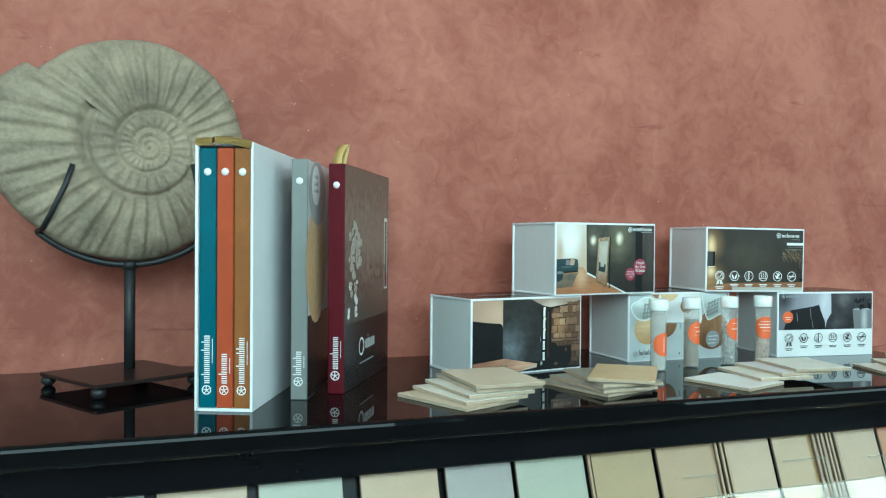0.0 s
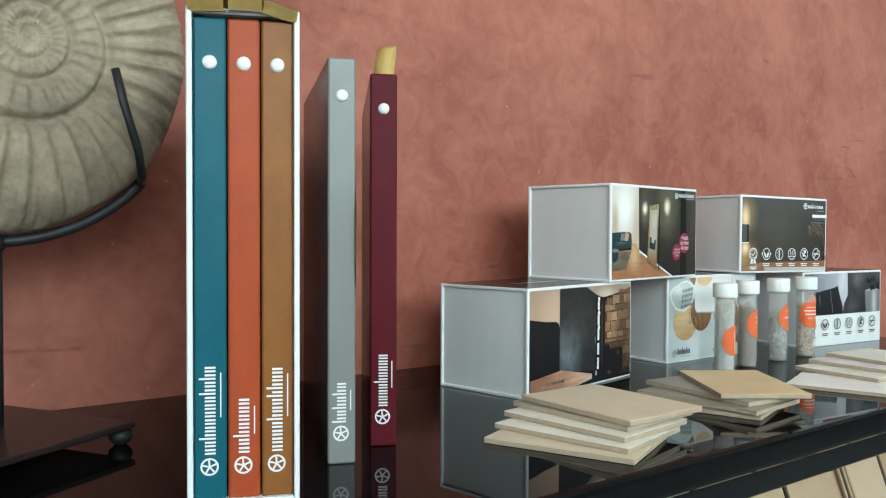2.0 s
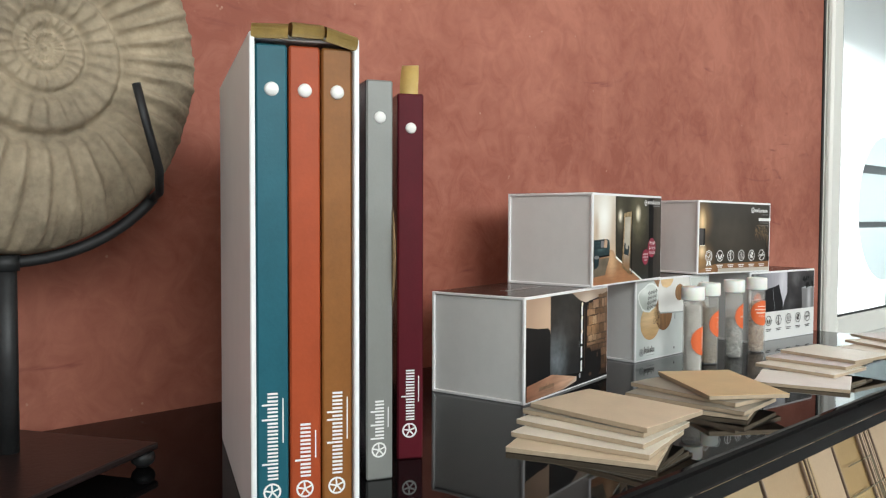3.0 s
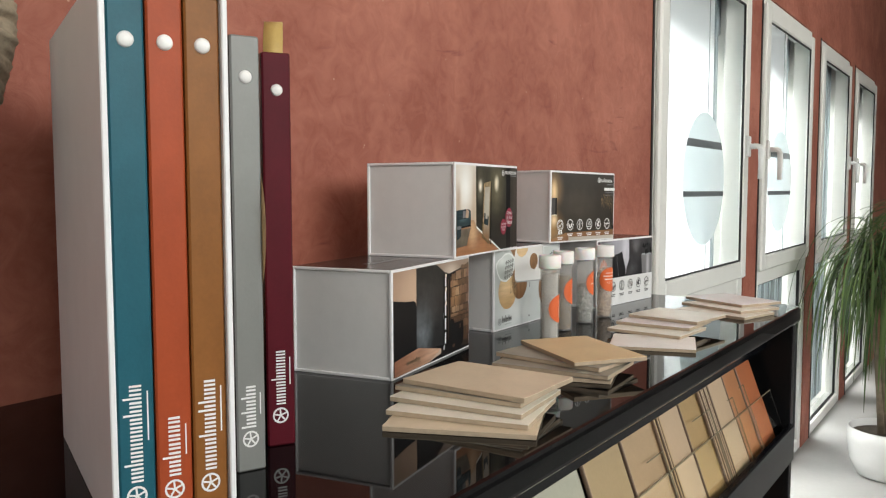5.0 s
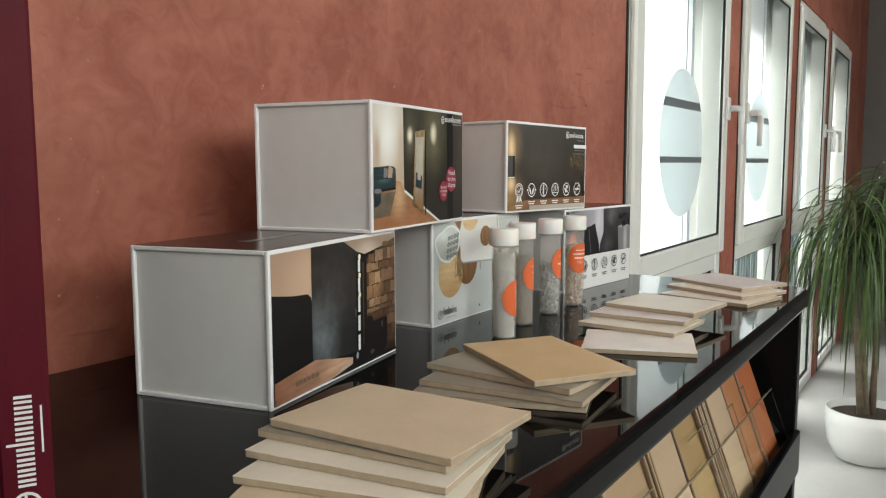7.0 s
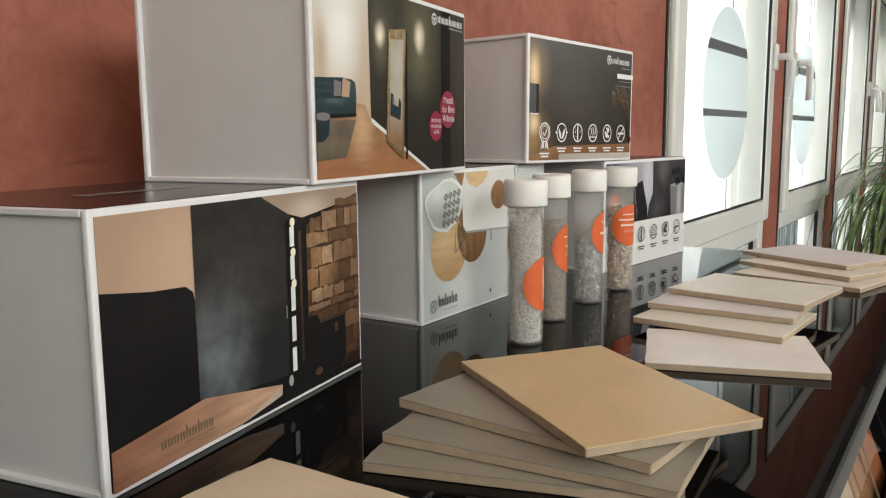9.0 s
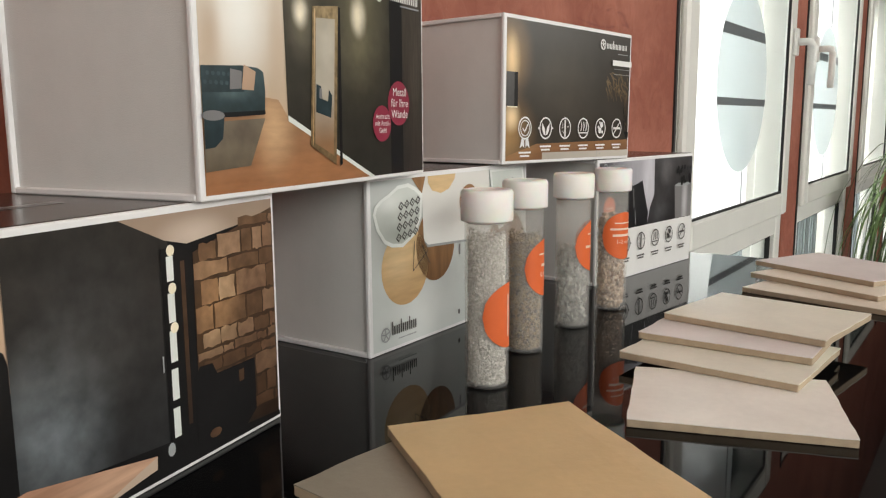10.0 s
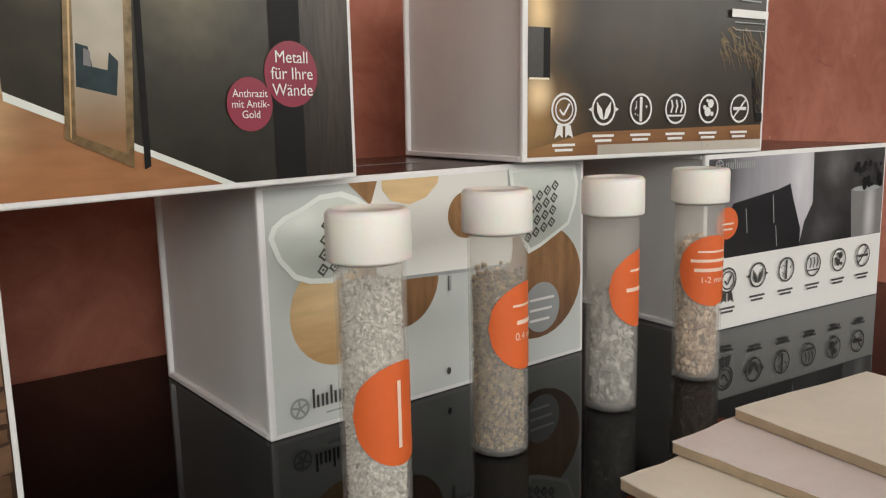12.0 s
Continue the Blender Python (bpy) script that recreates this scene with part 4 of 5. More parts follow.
P_GRASS = photo_material("dry_grass_photo", (0.10, 0.065, 0.035), (0.26, 0.18, 0.10), [], start=0.045, end=0.078, scale=220, grain=0.5)
P_TABLE = photo_material("pale_table_photo", (0.62, 0.66, 0.65), (0.50, 0.53, 0.52), [(0.060, 0.020, 0.06, 0.03, (0.74, 0.76, 0.75), 0.7), (0.030, 0.070, 0.035, 0.03, (0.36, 0.38, 0.37), 0.6)], scale=24, grain=0.05)
P_WOOD_PALE = photo_material("pale_wood_photo", (0.52, 0.33, 0.16), (0.66, 0.47, 0.26), [(0.030, 0.060, 0.022, 0.02, (0.74, 0.56, 0.33), 0.6)], start=0.032, end=0.075, scale=30, grain=0.16, streaks=7)
P_WOOD_DARK = photo_material("walnut_photo", (0.16, 0.075, 0.035), (0.30, 0.165, 0.080), [(0.180, 0.052, 0.02, 0.03, (0.33, 0.18, 0.09), 0.6)], start=0.02, end=0.08, scale=40, grain=0.3, streaks=0.2)
P_TRAY = photo_material("white_tray_photo", (0.82, 0.82, 0.80), (0.72, 0.71, 0.68), [], start=0.06, end=0.113, scale=20, grain=0.03)
P_BOWL = photo_material("celadon_bowl_photo", (0.46, 0.50, 0.47), (0.64, 0.68, 0.65), [(0.020, 0.098, 0.02, 0.010, (0.78, 0.81, 0.79), 0.8), (0.030, 0.078, 0.02, 0.010, (0.34, 0.37, 0.34), 0.6), (0.190, 0.100, 0.018, 0.02, (0.74, 0.77, 0.75), 0.7)], start=0.068, end=0.108, scale=40, grain=0.06)
P_BOWL_RIM = photo_material("bowl_rim_photo", (0.70, 0.74, 0.71), (0.80, 0.83, 0.81), [], scale=40, grain=0.04)
P_DRAPE = photo_material("grey_drape_photo", (0.17, 0.165, 0.19), (0.50, 0.49, 0.54), [(0.096, 0.095, 0.018, 0.05, (0.66, 0.65, 0.70), 0.8), (0.012, 0.100, 0.03, 0.03, (0.045, 0.042, 0.045), 0.95)], "X", 0.01, 0.105, scale=30, grain=0.10, streaks=0.25)
P_SMOKE = photo_material("smoke_grey_photo", (0.020, 0.019, 0.021), (0.060, 0.057, 0.060), [(0.135, 0.100, 0.022, 0.02, (0.15, 0.145, 0.15), 0.8), (0.120, 0.058, 0.03, 0.02, (0.10, 0.098, 0.105), 0.6)], start=0.046, end=0.114, scale=70, grain=0.35)
P_VELVET = photo_material("black_chair_photo", (0.010, 0.010, 0.012), (0.022, 0.022, 0.025), [], start=0.046, end=0.095, scale=60, grain=0.3)
P_PLANTER = photo_material("grey_planter_photo", (0.20, 0.195, 0.20), (0.20, 0.195, 0.20), [(0.178, 0.064, 0.010, 0.05, (0.52, 0.51, 0.53), 0.9)], "X", 0.155, 0.192, scale=40, grain=0.08)


def wavy(x0, z0, x1, z1, rnd, amount, n=5):
    """Points from one corner to the next along an uneven line."""
    return [(x0 + (x1 - x0) * k / n + rnd.uniform(-amount, amount) * (k > 0), z0 + (z1 - z0) * k / n + rnd.uniform(-amount, amount) * (k > 0)) for k in range(n)]


def print_lounge(p, w, h):
    a, b, c, e = 0.003, w - 0.0025, 0.0025, h - 0.003
    rnd = random.Random(21)
    p.rect(a, b, c, e, M_INK_BLACK, 1)
    p.rect(a, 0.057, 0.060, e, P_PEACH, 2)
    p.rect(0.0565, 0.1335, c, e, P_SLATE, 2)
    p.shape([(a, c), (0.0568, c), (0.0568, 0.0700), (0.0555, 0.0745), (0.0510, 0.0775), (0.0300, 0.0790), (a, 0.0830)], M_INK_BLACK, 3)
    p.shape([(0.1077, e), (b, e), (b, 0.1080), (0.1777, 0.1026), (0.1446, 0.0987), (0.1315, 0.1018)], P_CEIL, 3)
    # rough masonry, course by course, lit from its near corner
    p.shape([(0.1470, 0.010), (b, c), (b, 0.1085), (0.1797, 0.1024), (0.1478, 0.0945)], P_STONE_GAP, 4)
    z, row = 0.012, 0
    while z < 0.108:
        high = rnd.choice((0.0050, 0.0062, 0.0078, 0.0105, 0.0120))
        x = 0.1472 + (0.004 if row % 2 else 0.0)
        while x < b - 0.002:
            long = rnd.choice((0.008, 0.012, 0.017, 0.023))
            x1 = min(x + long, b)
            top = 0.0945 + (x1 - 0.1478) * 0.235
            hi = min(z + high - rnd.uniform(0.0008, 0.0018), top - 0.0006)
            if hi - z > 0.002 and x1 - x > 0.003:
                g = 0.0005
                p.shape(wavy(x + g, z, x1 - g, z, rnd, 0.0007, 4) + wavy(x1 - g, z, x1 - g, hi, rnd, 0.0008, 2) + wavy(x1 - g, hi, x + g, hi, rnd, 0.0008, 4) + wavy(x + g, hi, x + g, z, rnd, 0.0008, 2), P_STONES[rnd.randrange(3)], 5)
            x = x1
        z += high
        row += 1
    # glazed screen with black bars and small round lamps
    p.rect(0.1285, 0.1468, 0.010, 0.0985, M_INK_BLACK, 6)
    for k, (z0, z1) in enumerate(((0.017, 0.030), (0.0335, 0.0470), (0.0500, 0.0635), (0.0670, 0.0795), (0.0845, 0.0950))):
        p.rect(0.1306 + 0.0002 * k, 0.1346 + 0.0002 * k, z0, z1, P_BOWL_RIM, 7)
    p.rect(0.1395, 0.1420, 0.020, 0.092, P_STONE_GAP, 7)
    for z in (0.0646, 0.0814, 0.0973):
        p.disc(0.1340, z, 0.0024, M_GLOWPRINT, n=12, layer=8)
    p.rect(0.1262, 0.1270, 0.047, 0.054, M_INK_GREY, 7)
    # dark table and chair before the wall
    p.shape([(0.1446, 0.0085), (0.1450, 0.0400), (0.1480, 0.0435), (0.1560, 0.0430), (0.1590, 0.0375), (0.1861, 0.0375), (0.1861, 0.0120), (0.1780, 0.0060)], M_INK_BLACK, 8)
    p.rect(0.1740, 0.1775, 0.029, 0.0345, P_STONES[1], 9)
    p.disc(0.1560, 0.0105, 0.0040, P_STONES[2], 0.0022, n=12, layer=9)
    p.shape([(0.086, c), (0.0872, 0.0195), (0.1261, 0.0165), (0.1450, 0.0090), (b, 0.0048), (b, c)], M_INK_BLACK, 9)
    p.disc(0.1280, 0.0130, 0.0022, M_INK_GREY, 0.0030, n=12, layer=10)
    p.shape([(a, c), (0.0861, 0.0036), (0.1191, 0.0077), (0.1195, 0.0133), (0.0592, 0.0244), (a, 0.0195)], P_PLANK, 10)
    p.shape([(0.0861, 0.0036), (0.1191, 0.0077), (0.1195, 0.0133)], P_CEIL, 11)
    p.word(0.0300, 0.0105, 0.0345, 0.0065, M_RUG, False, 9, (4, 6))
    p.rect(0.0440, 0.0640, 0.0088, 0.0093, M_RUG)


def print_mirror(p, w, h):
    a, b, c, e = 0.003, w - 0.0025, 0.0025, h - 0.003
    p.rect(a, b, c, e, P_ROOM, 1)
    p.shape([(a, c), (0.140, c), (0.062, 0.0360), (0.055, 0.0440), (0.044, 0.0450), (a, 0.0380)], P_PARQUET, 2)
    p.shape([(0.0620, 0.0355), (0.140, c), (b, c), (b, e), (0.0605, e)], P_ANTHRACITE, 3)
    p.shape([(0.0620, 0.0368), (0.0620, 0.0340), (0.137, c), (0.1425, c)], P_BOWL_RIM, 4)
    p.rect(0.1620, b, c, e, P_CURTAIN, 4)
    p.rect(0.1615, 0.1765, c, e, M_INK_BLACK, 5)
    # sofa with buttoned back, seat, arm and two cushions
    p.shape([(a, 0.0350), (0.0442, 0.0371), (0.0450, 0.0480), (0.0440, 0.0563), (0.0400, 0.0580), (0.0295, 0.0585), (a, 0.0570)], P_SOFA, 5)
    p.shape([(a, 0.0460), (0.0300, 0.0470), (0.0295, 0.0585), (a, 0.0572)], P_SOFA_DARK, 6)
    for k in range(10):
        x, z = 0.005 + 0.0034 * (k % 5) + 0.0017 * (k // 5), 0.0505 + 0.0038 * (k // 5)
        p.disc(x, z, 0.0012, P_SOFA, 0.0010, n=6, layer=7)
    p.shape([(a, 0.0350), (0.0442, 0.0371), (0.0442, 0.0390), (a, 0.0372)], M_INK_BLACK, 7)
    p.shape([(0.0201, 0.0478), (0.0280, 0.0484), (0.0286, 0.0560), (0.0210, 0.0568)], P_PLANTER, 8)
    p.shape([(0.0280, 0.0480), (0.0362, 0.0478), (0.0380, 0.0562), (0.0300, 0.0590)], P_PEACH, 9)
    p.shape([(a, 0.0125), (0.0325, 0.0140), (0.0441, 0.0354), (a, 0.0334)], P_RUG, 6)
    p.shape([(a, 0.0225), (0.0090, 0.0230), (0.0141, 0.0265), (0.0156, 0.0360), (a, 0.0370)], P_SOFA_DARK, 10)
    p.disc(0.0085, 0.0365, 0.0072, P_PLANTER, 0.0022, n=20, layer=11)
    # leaning mirror with a broad carved frame
    p.shape([(0.1060, 0.0100), (0.1085, 0.0110), (0.1095, 0.0925), (0.1070, 0.0932)], M_INK_BLACK, 6)
    p.shape([(0.0794, 0.0217), (0.1022, 0.0108), (0.1076, 0.0932), (0.0845, 0.0906)], P_GILT, 7)
    p.shape([(0.0812, 0.0222), (0.0816, 0.0214), (0.0866, 0.0892), (0.0858, 0.0900)], P_WOOD_PALE, 8)
    p.shape([(0.0831, 0.0228), (0.0997, 0.0160), (0.1040, 0.0862), (0.0868, 0.0852)], P_MIRROR, 8)
    p.shape([(0.0845, 0.0385), (0.0980, 0.0355), (0.0995, 0.0470), (0.0965, 0.0500), (0.0955, 0.0440), (0.0905, 0.0450), (0.0895, 0.0515), (0.0855, 0.0525)], P_SOFA_DARK, 9)
    p.shape([(0.0875, 0.0455), (0.0900, 0.0450), (0.0900, 0.0500), (0.0880, 0.0510)], P_PLANTER, 10)
    p.disc(0.1712, 0.0441, 0.0131, M_INK_PINK, layer=7)
    p.disc(0.1508, 0.0323, 0.0104, M_INK_PINK, layer=8)
    p.emblem(0.1495, 0.1046, 0.0040, M_INK_WHITE)
    p.word(0.155, 0.1030, 0.042, 0.0070, M_INK_WHITE, False, 9, (4,))
    p.rect(0.1735, 0.1970, 0.1005, 0.1014, M_INK_GREY)


def print_sconce(p, w, h):
    a, b, c, e = 0.003, w - 0.0025, 0.0025, h - 0.003
    p.rect(a, b, c, e, P_OLIVE, 1)
    p.shape([(0.0440, 0.0150), (b, 0.0172), (b, c), (a, c), (a, 0.0060)], P_BOARD, 2)
    p.rect(0.0514, b, c, 0.0080, P_SKIRT, 3)
    p.rect(0.1350, 0.1356, c, 0.0080, M_INK_GREY, 4)
    p.rect(0.1400, 0.1412, 0.0045, 0.0060, M_INK_GREY, 4)
    p.rect(0.0030, 0.0175, 0.0430, 0.0690, M_INK_DARK, 3)
    p.rect(0.0130, 0.0175, 0.0430, 0.0690, M_INK_BLACK, 4)
    p.rect(0.0036, 0.0168, 0.0426, 0.0436, M_GLOWPRINT, 5)
    rnd = random.Random(9)
    for k in range(60):
        x, z = rnd.uniform(0.148, 0.186), rnd.uniform(0.060, 0.076)
        p.stroke(x, z, min(x + rnd.uniform(0.002, 0.009), b), z - rnd.uniform(0.001, 0.012), 0.0007, P_GRASS, 3 + k % 3)
    for k in range(26):
        z = rnd.uniform(0.030, 0.060)
        p.stroke(0.1790 + rnd.uniform(0, 0.008), z, 0.1815 + rnd.uniform(0, 0.008), z - 0.010, 0.0008, P_GRASS if k % 2 else M_INK_BLACK, 3 + k % 3)
    p.shape([(0.1828, 0.0243), (b, 0.0243), (b, 0.0187), (0.1850, 0.0190)], M_INK_BLACK, 6)
    icons(p, 0.0269, 0.1674, 0.0272, 0.0088, M_INK_WHITE)
    p.emblem(0.140, 0.0985, 0.0045, M_INK_WHITE)
    p.word(0.146, 0.0955, 0.036, 0.0075, M_INK_WHITE, False, 7, (2,))
    p.rect(0.165, 0.183, 0.0915, 0.0922, M_INK_GREY)
    p.rect(0.1562, b, 0.0817, 0.0864, M_INK_WHITE)
    for z in (0.0740, 0.0785):
        p.rect(0.1590, b, z, z + 0.0005, M_INK_GREY)


def growth_rings(p, x, z, r, mat, layer, count=4):
    """A sawn disc of wood with a few darker growth rings."""
    for k in range(1, count):
        q = r * k / count
        p.layer = layer
        p.ring(x + 0.1 * q, z + 0.08 * q, q, 0.00022, mat, 24)


def print_table(p, w, h):
    a, b, c, e = 0.003, w - 0.0025, 0.0025, h - 0.003
    p.rect(a, b, c, e, P_TABLE, 1)
    p.disc(0.0385, 0.0540, 0.0260, P_WOOD_PALE, 0.0255, layer=2)
    p.disc(0.0740, 0.0650, 0.0235, P_WOOD_DARK, 0.0260, layer=2)
    p.disc(0.1690, 0.0480, 0.0355, P_WOOD_DARK, 0.0325, layer=2)
    growth_rings(p, 0.1690, 0.0480, 0.034, M_RUG, 2, 7)
    p.shape([(0.0456, e), (0.0573, 0.1012), (0.0615, e)], P_WOOD_DARK, 4)
    p.shape([(0.0615, e), (0.0573, 0.1012), (0.0590, 0.0700), (0.0630, 0.0645), (0.0795, 0.0637), (0.1467, 0.0610), (0.1490, 0.0700), (0.1450, e)], P_TRAY, 5)
    p.shape([(0.0590, 0.0690), (0.0630, 0.0638), (0.1467, 0.0600), (0.1467, 0.0618), (0.0640, 0.0655)], M_INK_GREY, 6)
    p.shape([(0.0639, e), (0.0640, 0.1080), (0.0690, 0.1025), (0.0797, 0.0998), (0.0900, 0.1025), (0.0975, 0.1090), (0.0982, e)], P_WOOD_PALE, 7)
    p.disc(0.1165, 0.0915, 0.0128, P_WOOD_DARK, 0.0122, layer=7)
    growth_rings(p, 0.1165, 0.0915, 0.012, M_RUG, 7, 3)
    bowl = [(0.0039, 0.0917), (0.0060, 0.0965), (0.0114, 0.1004), (0.0200, 0.1035), (0.0301, 0.1085), (0.0416, 0.1093), (0.0500, 0.1060), (0.0573, 0.1012), (0.0560, 0.0860), (0.0480, 0.0740), (0.0346, 0.0677), (0.0230, 0.0690), (0.0151, 0.0723), (0.0076, 0.0815)]
    p.shape(bowl, P_BOWL_RIM, 8)
    p.shape([(0.030 + (x - 0.030) * 0.90, 0.089 + (z - 0.089) * 0.88) for x, z in bowl], P_BOWL, 9)
    bowl2 = [(0.1459, e), (0.1500, 0.0900), (0.1560, 0.0720), (0.1607, 0.0653), (0.1700, 0.0680), (0.1935, 0.0784), (0.1990, 0.0900), (0.2012, 0.1012), (0.1985, e)]
    p.shape(bowl2, P_BOWL_RIM, 8)
    p.shape([(0.175 + (x - 0.175) * 0.90, 0.094 + (z - 0.094) * 0.90) for x, z in bowl2], P_BOWL, 9)
    for ox, oz, cols, lean in ((0.0300, 0.0745, 4, 0.16), (0.1600, 0.0745, 4, 0.45)):
        for k in range(cols * 4):
            i, j = k % cols, k // cols
            x, z = ox + 0.0062 * i + 0.0010 * j, oz + 0.0068 * j + lean * 0.0050 * i
            s = 0.0025
            p.shape([(x - s * 1.25, z - s * 0.2), (x, z - s * 1.25), (x + s * 1.25, z + s * 0.2), (x, z + s * 1.25)], M_INK_DARK, 10)
            p.shape([(x - s * 0.7, z - s * 0.1), (x, z - s * 0.7), (x + s * 0.7, z + s * 0.1), (x, z + s * 0.7)], P_BOWL, 11)
            p.disc(x, z, s * 0.28, M_INK_DARK, n=6, layer=12)
    p.disc(0.1708, 0.0333, 0.0145, M_INK_GREY, layer=10)
    for k in range(3):
        p.rect(0.1610, 0.1808 - 0.002 * k, 0.0375 - 0.0060 * k, 0.0390 - 0.0060 * k, M_INK_WHITE, 11)
    for x0, z0, x1, z1 in ((0.046, 0.050, 0.064, 0.062), (0.046, 0.050, 0.048, 0.070), (0.056, 0.067, 0.066, 0.052)):
        p.stroke(x0, z0, x1, z1, 0.0006, M_INK_DARK, 7)
    p.rect(0.1028, 0.1050, 0.0534, 0.0612, M_INK_GREY, 7)
    p.rect(0.1028, 0.1035, 0.0534, 0.0612, M_INK_DARK, 8)
    p.disc(0.1021, 0.0110, 0.0014, M_INK_DARK, 0.0020, n=10)
    p.emblem(0.0146, 0.0125, 0.0050, M_INK_GREY)
    p.word(0.0213, 0.0110, 0.028, 0.0100, M_INK_DARK, False, 6, (0, 2, 4))
    p.rect(0.028, 0.048, 0.0072, 0.0080, M_INK_GREY)


def print_chair(p, w, h):
    a, b, c, e = 0.003, w - 0.0025, 0.0025, h - 0.003
    p.rect(a, b, c, e, M_INK_WHITE, 1)
    p.rect(a, b, 0.0475, e, P_DRAPE, 2)
    p.shape([(0.1085, e), (b, e), (b, 0.0475), (0.0960, 0.0475), (0.1010, 0.0640), (0.1095, 0.0766)], P_SMOKE, 3)
    p.shape([(0.012, 0.0475), (0.0175, 0.0600), (0.0262, 0.0821), (0.0540, 0.0860), (0.0720, 0.0885), (0.0838, 0.0915), (0.0880, 0.0800), (0.0967, 0.0600), (0.0965, 0.0475)], P_VELVET, 4)
    for x, z0, z1 in ((0.0410, 0.062, 0.078), (0.0680, 0.066, 0.085), (0.0720, 0.050, 0.064)):
        p.stroke(x, z0, x - 0.002, z1, 0.0008, M_INK_GREY, 5)
    p.shape([(0.1534, 0.0825), (0.1569, 0.0478), (b, 0.0478), (b, 0.0830)], P_PLANTER, 5)
    p.disc(0.1725, 0.0825, 0.0180, M_INK_GREY, 0.0020, n=20, layer=6)
    rnd = random.Random(17)
    for k in range(26):
        x, z = rnd.uniform(0.158, 0.189), rnd.uniform(0.083, 0.101)
        p.disc(x, z, rnd.uniform(0.0015, 0.0034), M_INK_BLACK if k % 3 else P_VELVET, n=8, layer=7 + k % 3)
    p.disc(0.0210, 0.0700, 0.0103, M_ORANGE, layer=7)
    p.rect(0.0150, 0.0270, 0.0690, 0.0702, M_LABEL_TEXT, 8)
    p.rect(0.0170, 0.0260, 0.0655, 0.0667, M_LABEL_TEXT, 8)
    icons(p, 0.0232, 0.1720, 0.0328, 0.0086, M_INK_DARK)
    p.emblem(0.0110, 0.1070, 0.0038, M_INK_GREY)
    p.word(0.0165, 0.1045, 0.029, 0.0070, M_INK_GREY, False, 7, (2,))


BH = 0.1155
b1 = display_box(pose(0.4228, -0.2423, TOP, 0, 0, 10.7), 0.207, 0.123, BH, "white-edged card box with a dark lounge photograph on its front", M_LID, print_lounge)
b4 = display_box(pose(0.7291, -0.1771, TOP, 0, 0, 0.94), 0.207, 0.125, BH, "white-edged card box with wooden discs and bowls printed on it", M_LID, print_table)
b5 = display_box(pose(1.0158, -0.201, TOP, 0, 0, -6.3), 0.1964, 0.125, 0.1142, "card box with a black chair photograph and round pictograms", M_LID, print_chair)
b2 = display_box(pose(0.5701, -0.2205, TOP + BH + 0.0004, 0, 0, 8.85), 0.2045, 0.1215, 0.1150, "card box with a mirror and teal sofa photograph, atop other boxes", M_LID, print_mirror)
b3 = display_box(pose(0.8738, -0.1878, TOP + BH + 0.0012, 0, 0.7, -6.2), 0.1926, 0.125, 0.1110, "card box with a wall lamp photograph and white pictograms, stacked", M_LID, print_sconce)
lettering("lettering", "Metall\nf\u00fcr Ihre\nW\u00e4nde", 0.0068, M_INK_WHITE, b2, (0.1712, -0.0014, 0.0441))
lettering("lettering", "Anthrazit\nmit Antik-\nGold", 0.0042, M_INK_WHITE, b2, (0.1508, -0.0014, 0.0323))
for b in (b1, b4):
    p = Print()
    p.word(0.050, 0.050, 0.080, 0.014, M_INK_GREY, False, 10, (0, 6))
    ob = p.done("lid_print", b, "silver name bars on the lid")
    ob.matrix_local = pose(0, 0.0, BH + 0.0005, -90, 0, 0)

# ---- sample tubes with mineral grains ----
M_TUBE = bpy.data.materials.new("milky_clear_plastic")
M_TUBE.use_nodes = True
_nt = M_TUBE.node_tree
_clear, _mix, _skin = _nt.nodes.new("ShaderNodeBsdfTransparent"), _nt.nodes.new("ShaderNodeMixShader"), _nt.nodes["Principled BSDF"]
_clear.inputs[0].default_value = (0.985, 0.98, 0.97, 1)
_skin.inputs["Base Color"].default_value, _skin.inputs["Roughness"].default_value = (0.80, 0.79, 0.77, 1), 0.28
_mix.inputs[0].default_value = 0.17
_nt.links.new(_clear.outputs[0], _mix.inputs[1])
_nt.links.new(_skin.outputs[0], _mix.inputs[2])
_nt.links.new(_mix.outputs[0], _nt.nodes["Material Output"].inputs[0])
M_CAP = material("white_polythene_cap", (0.82, 0.82, 0.80), 0.45, vary=0.03, scale=60)
M_CAP.node_tree.nodes["Principled BSDF"].inputs["Subsurface Weight"].default_value = 0.3
M_CAP.node_tree.nodes["Principled BSDF"].inputs["Subsurface Scale"].default_value = 0.004


def grain_material(name, dark, light, rough=0.5, metal=0.0):
    m = bpy.data.materials.new(name)
    m.use_nodes = True
    nt = m.node_tree
    b = nt.nodes["Principled BSDF"]
    b.inputs["Roughness"].default_value, b.inputs["Metallic"].default_value = rough, metal
    g = nt.nodes.new("ShaderNodeNewGeometry")
    r = nt.nodes.new("ShaderNodeValToRGB")
    r.color_ramp.elements[0].color, r.color_ramp.elements[1].color = (*dark, 1), (*light, 1)
    nt.links.new(g.outputs["Random Per Island"], r.inputs[0])
    nt.links.new(r.outputs[0], b.inputs["Base Color"])
    return m


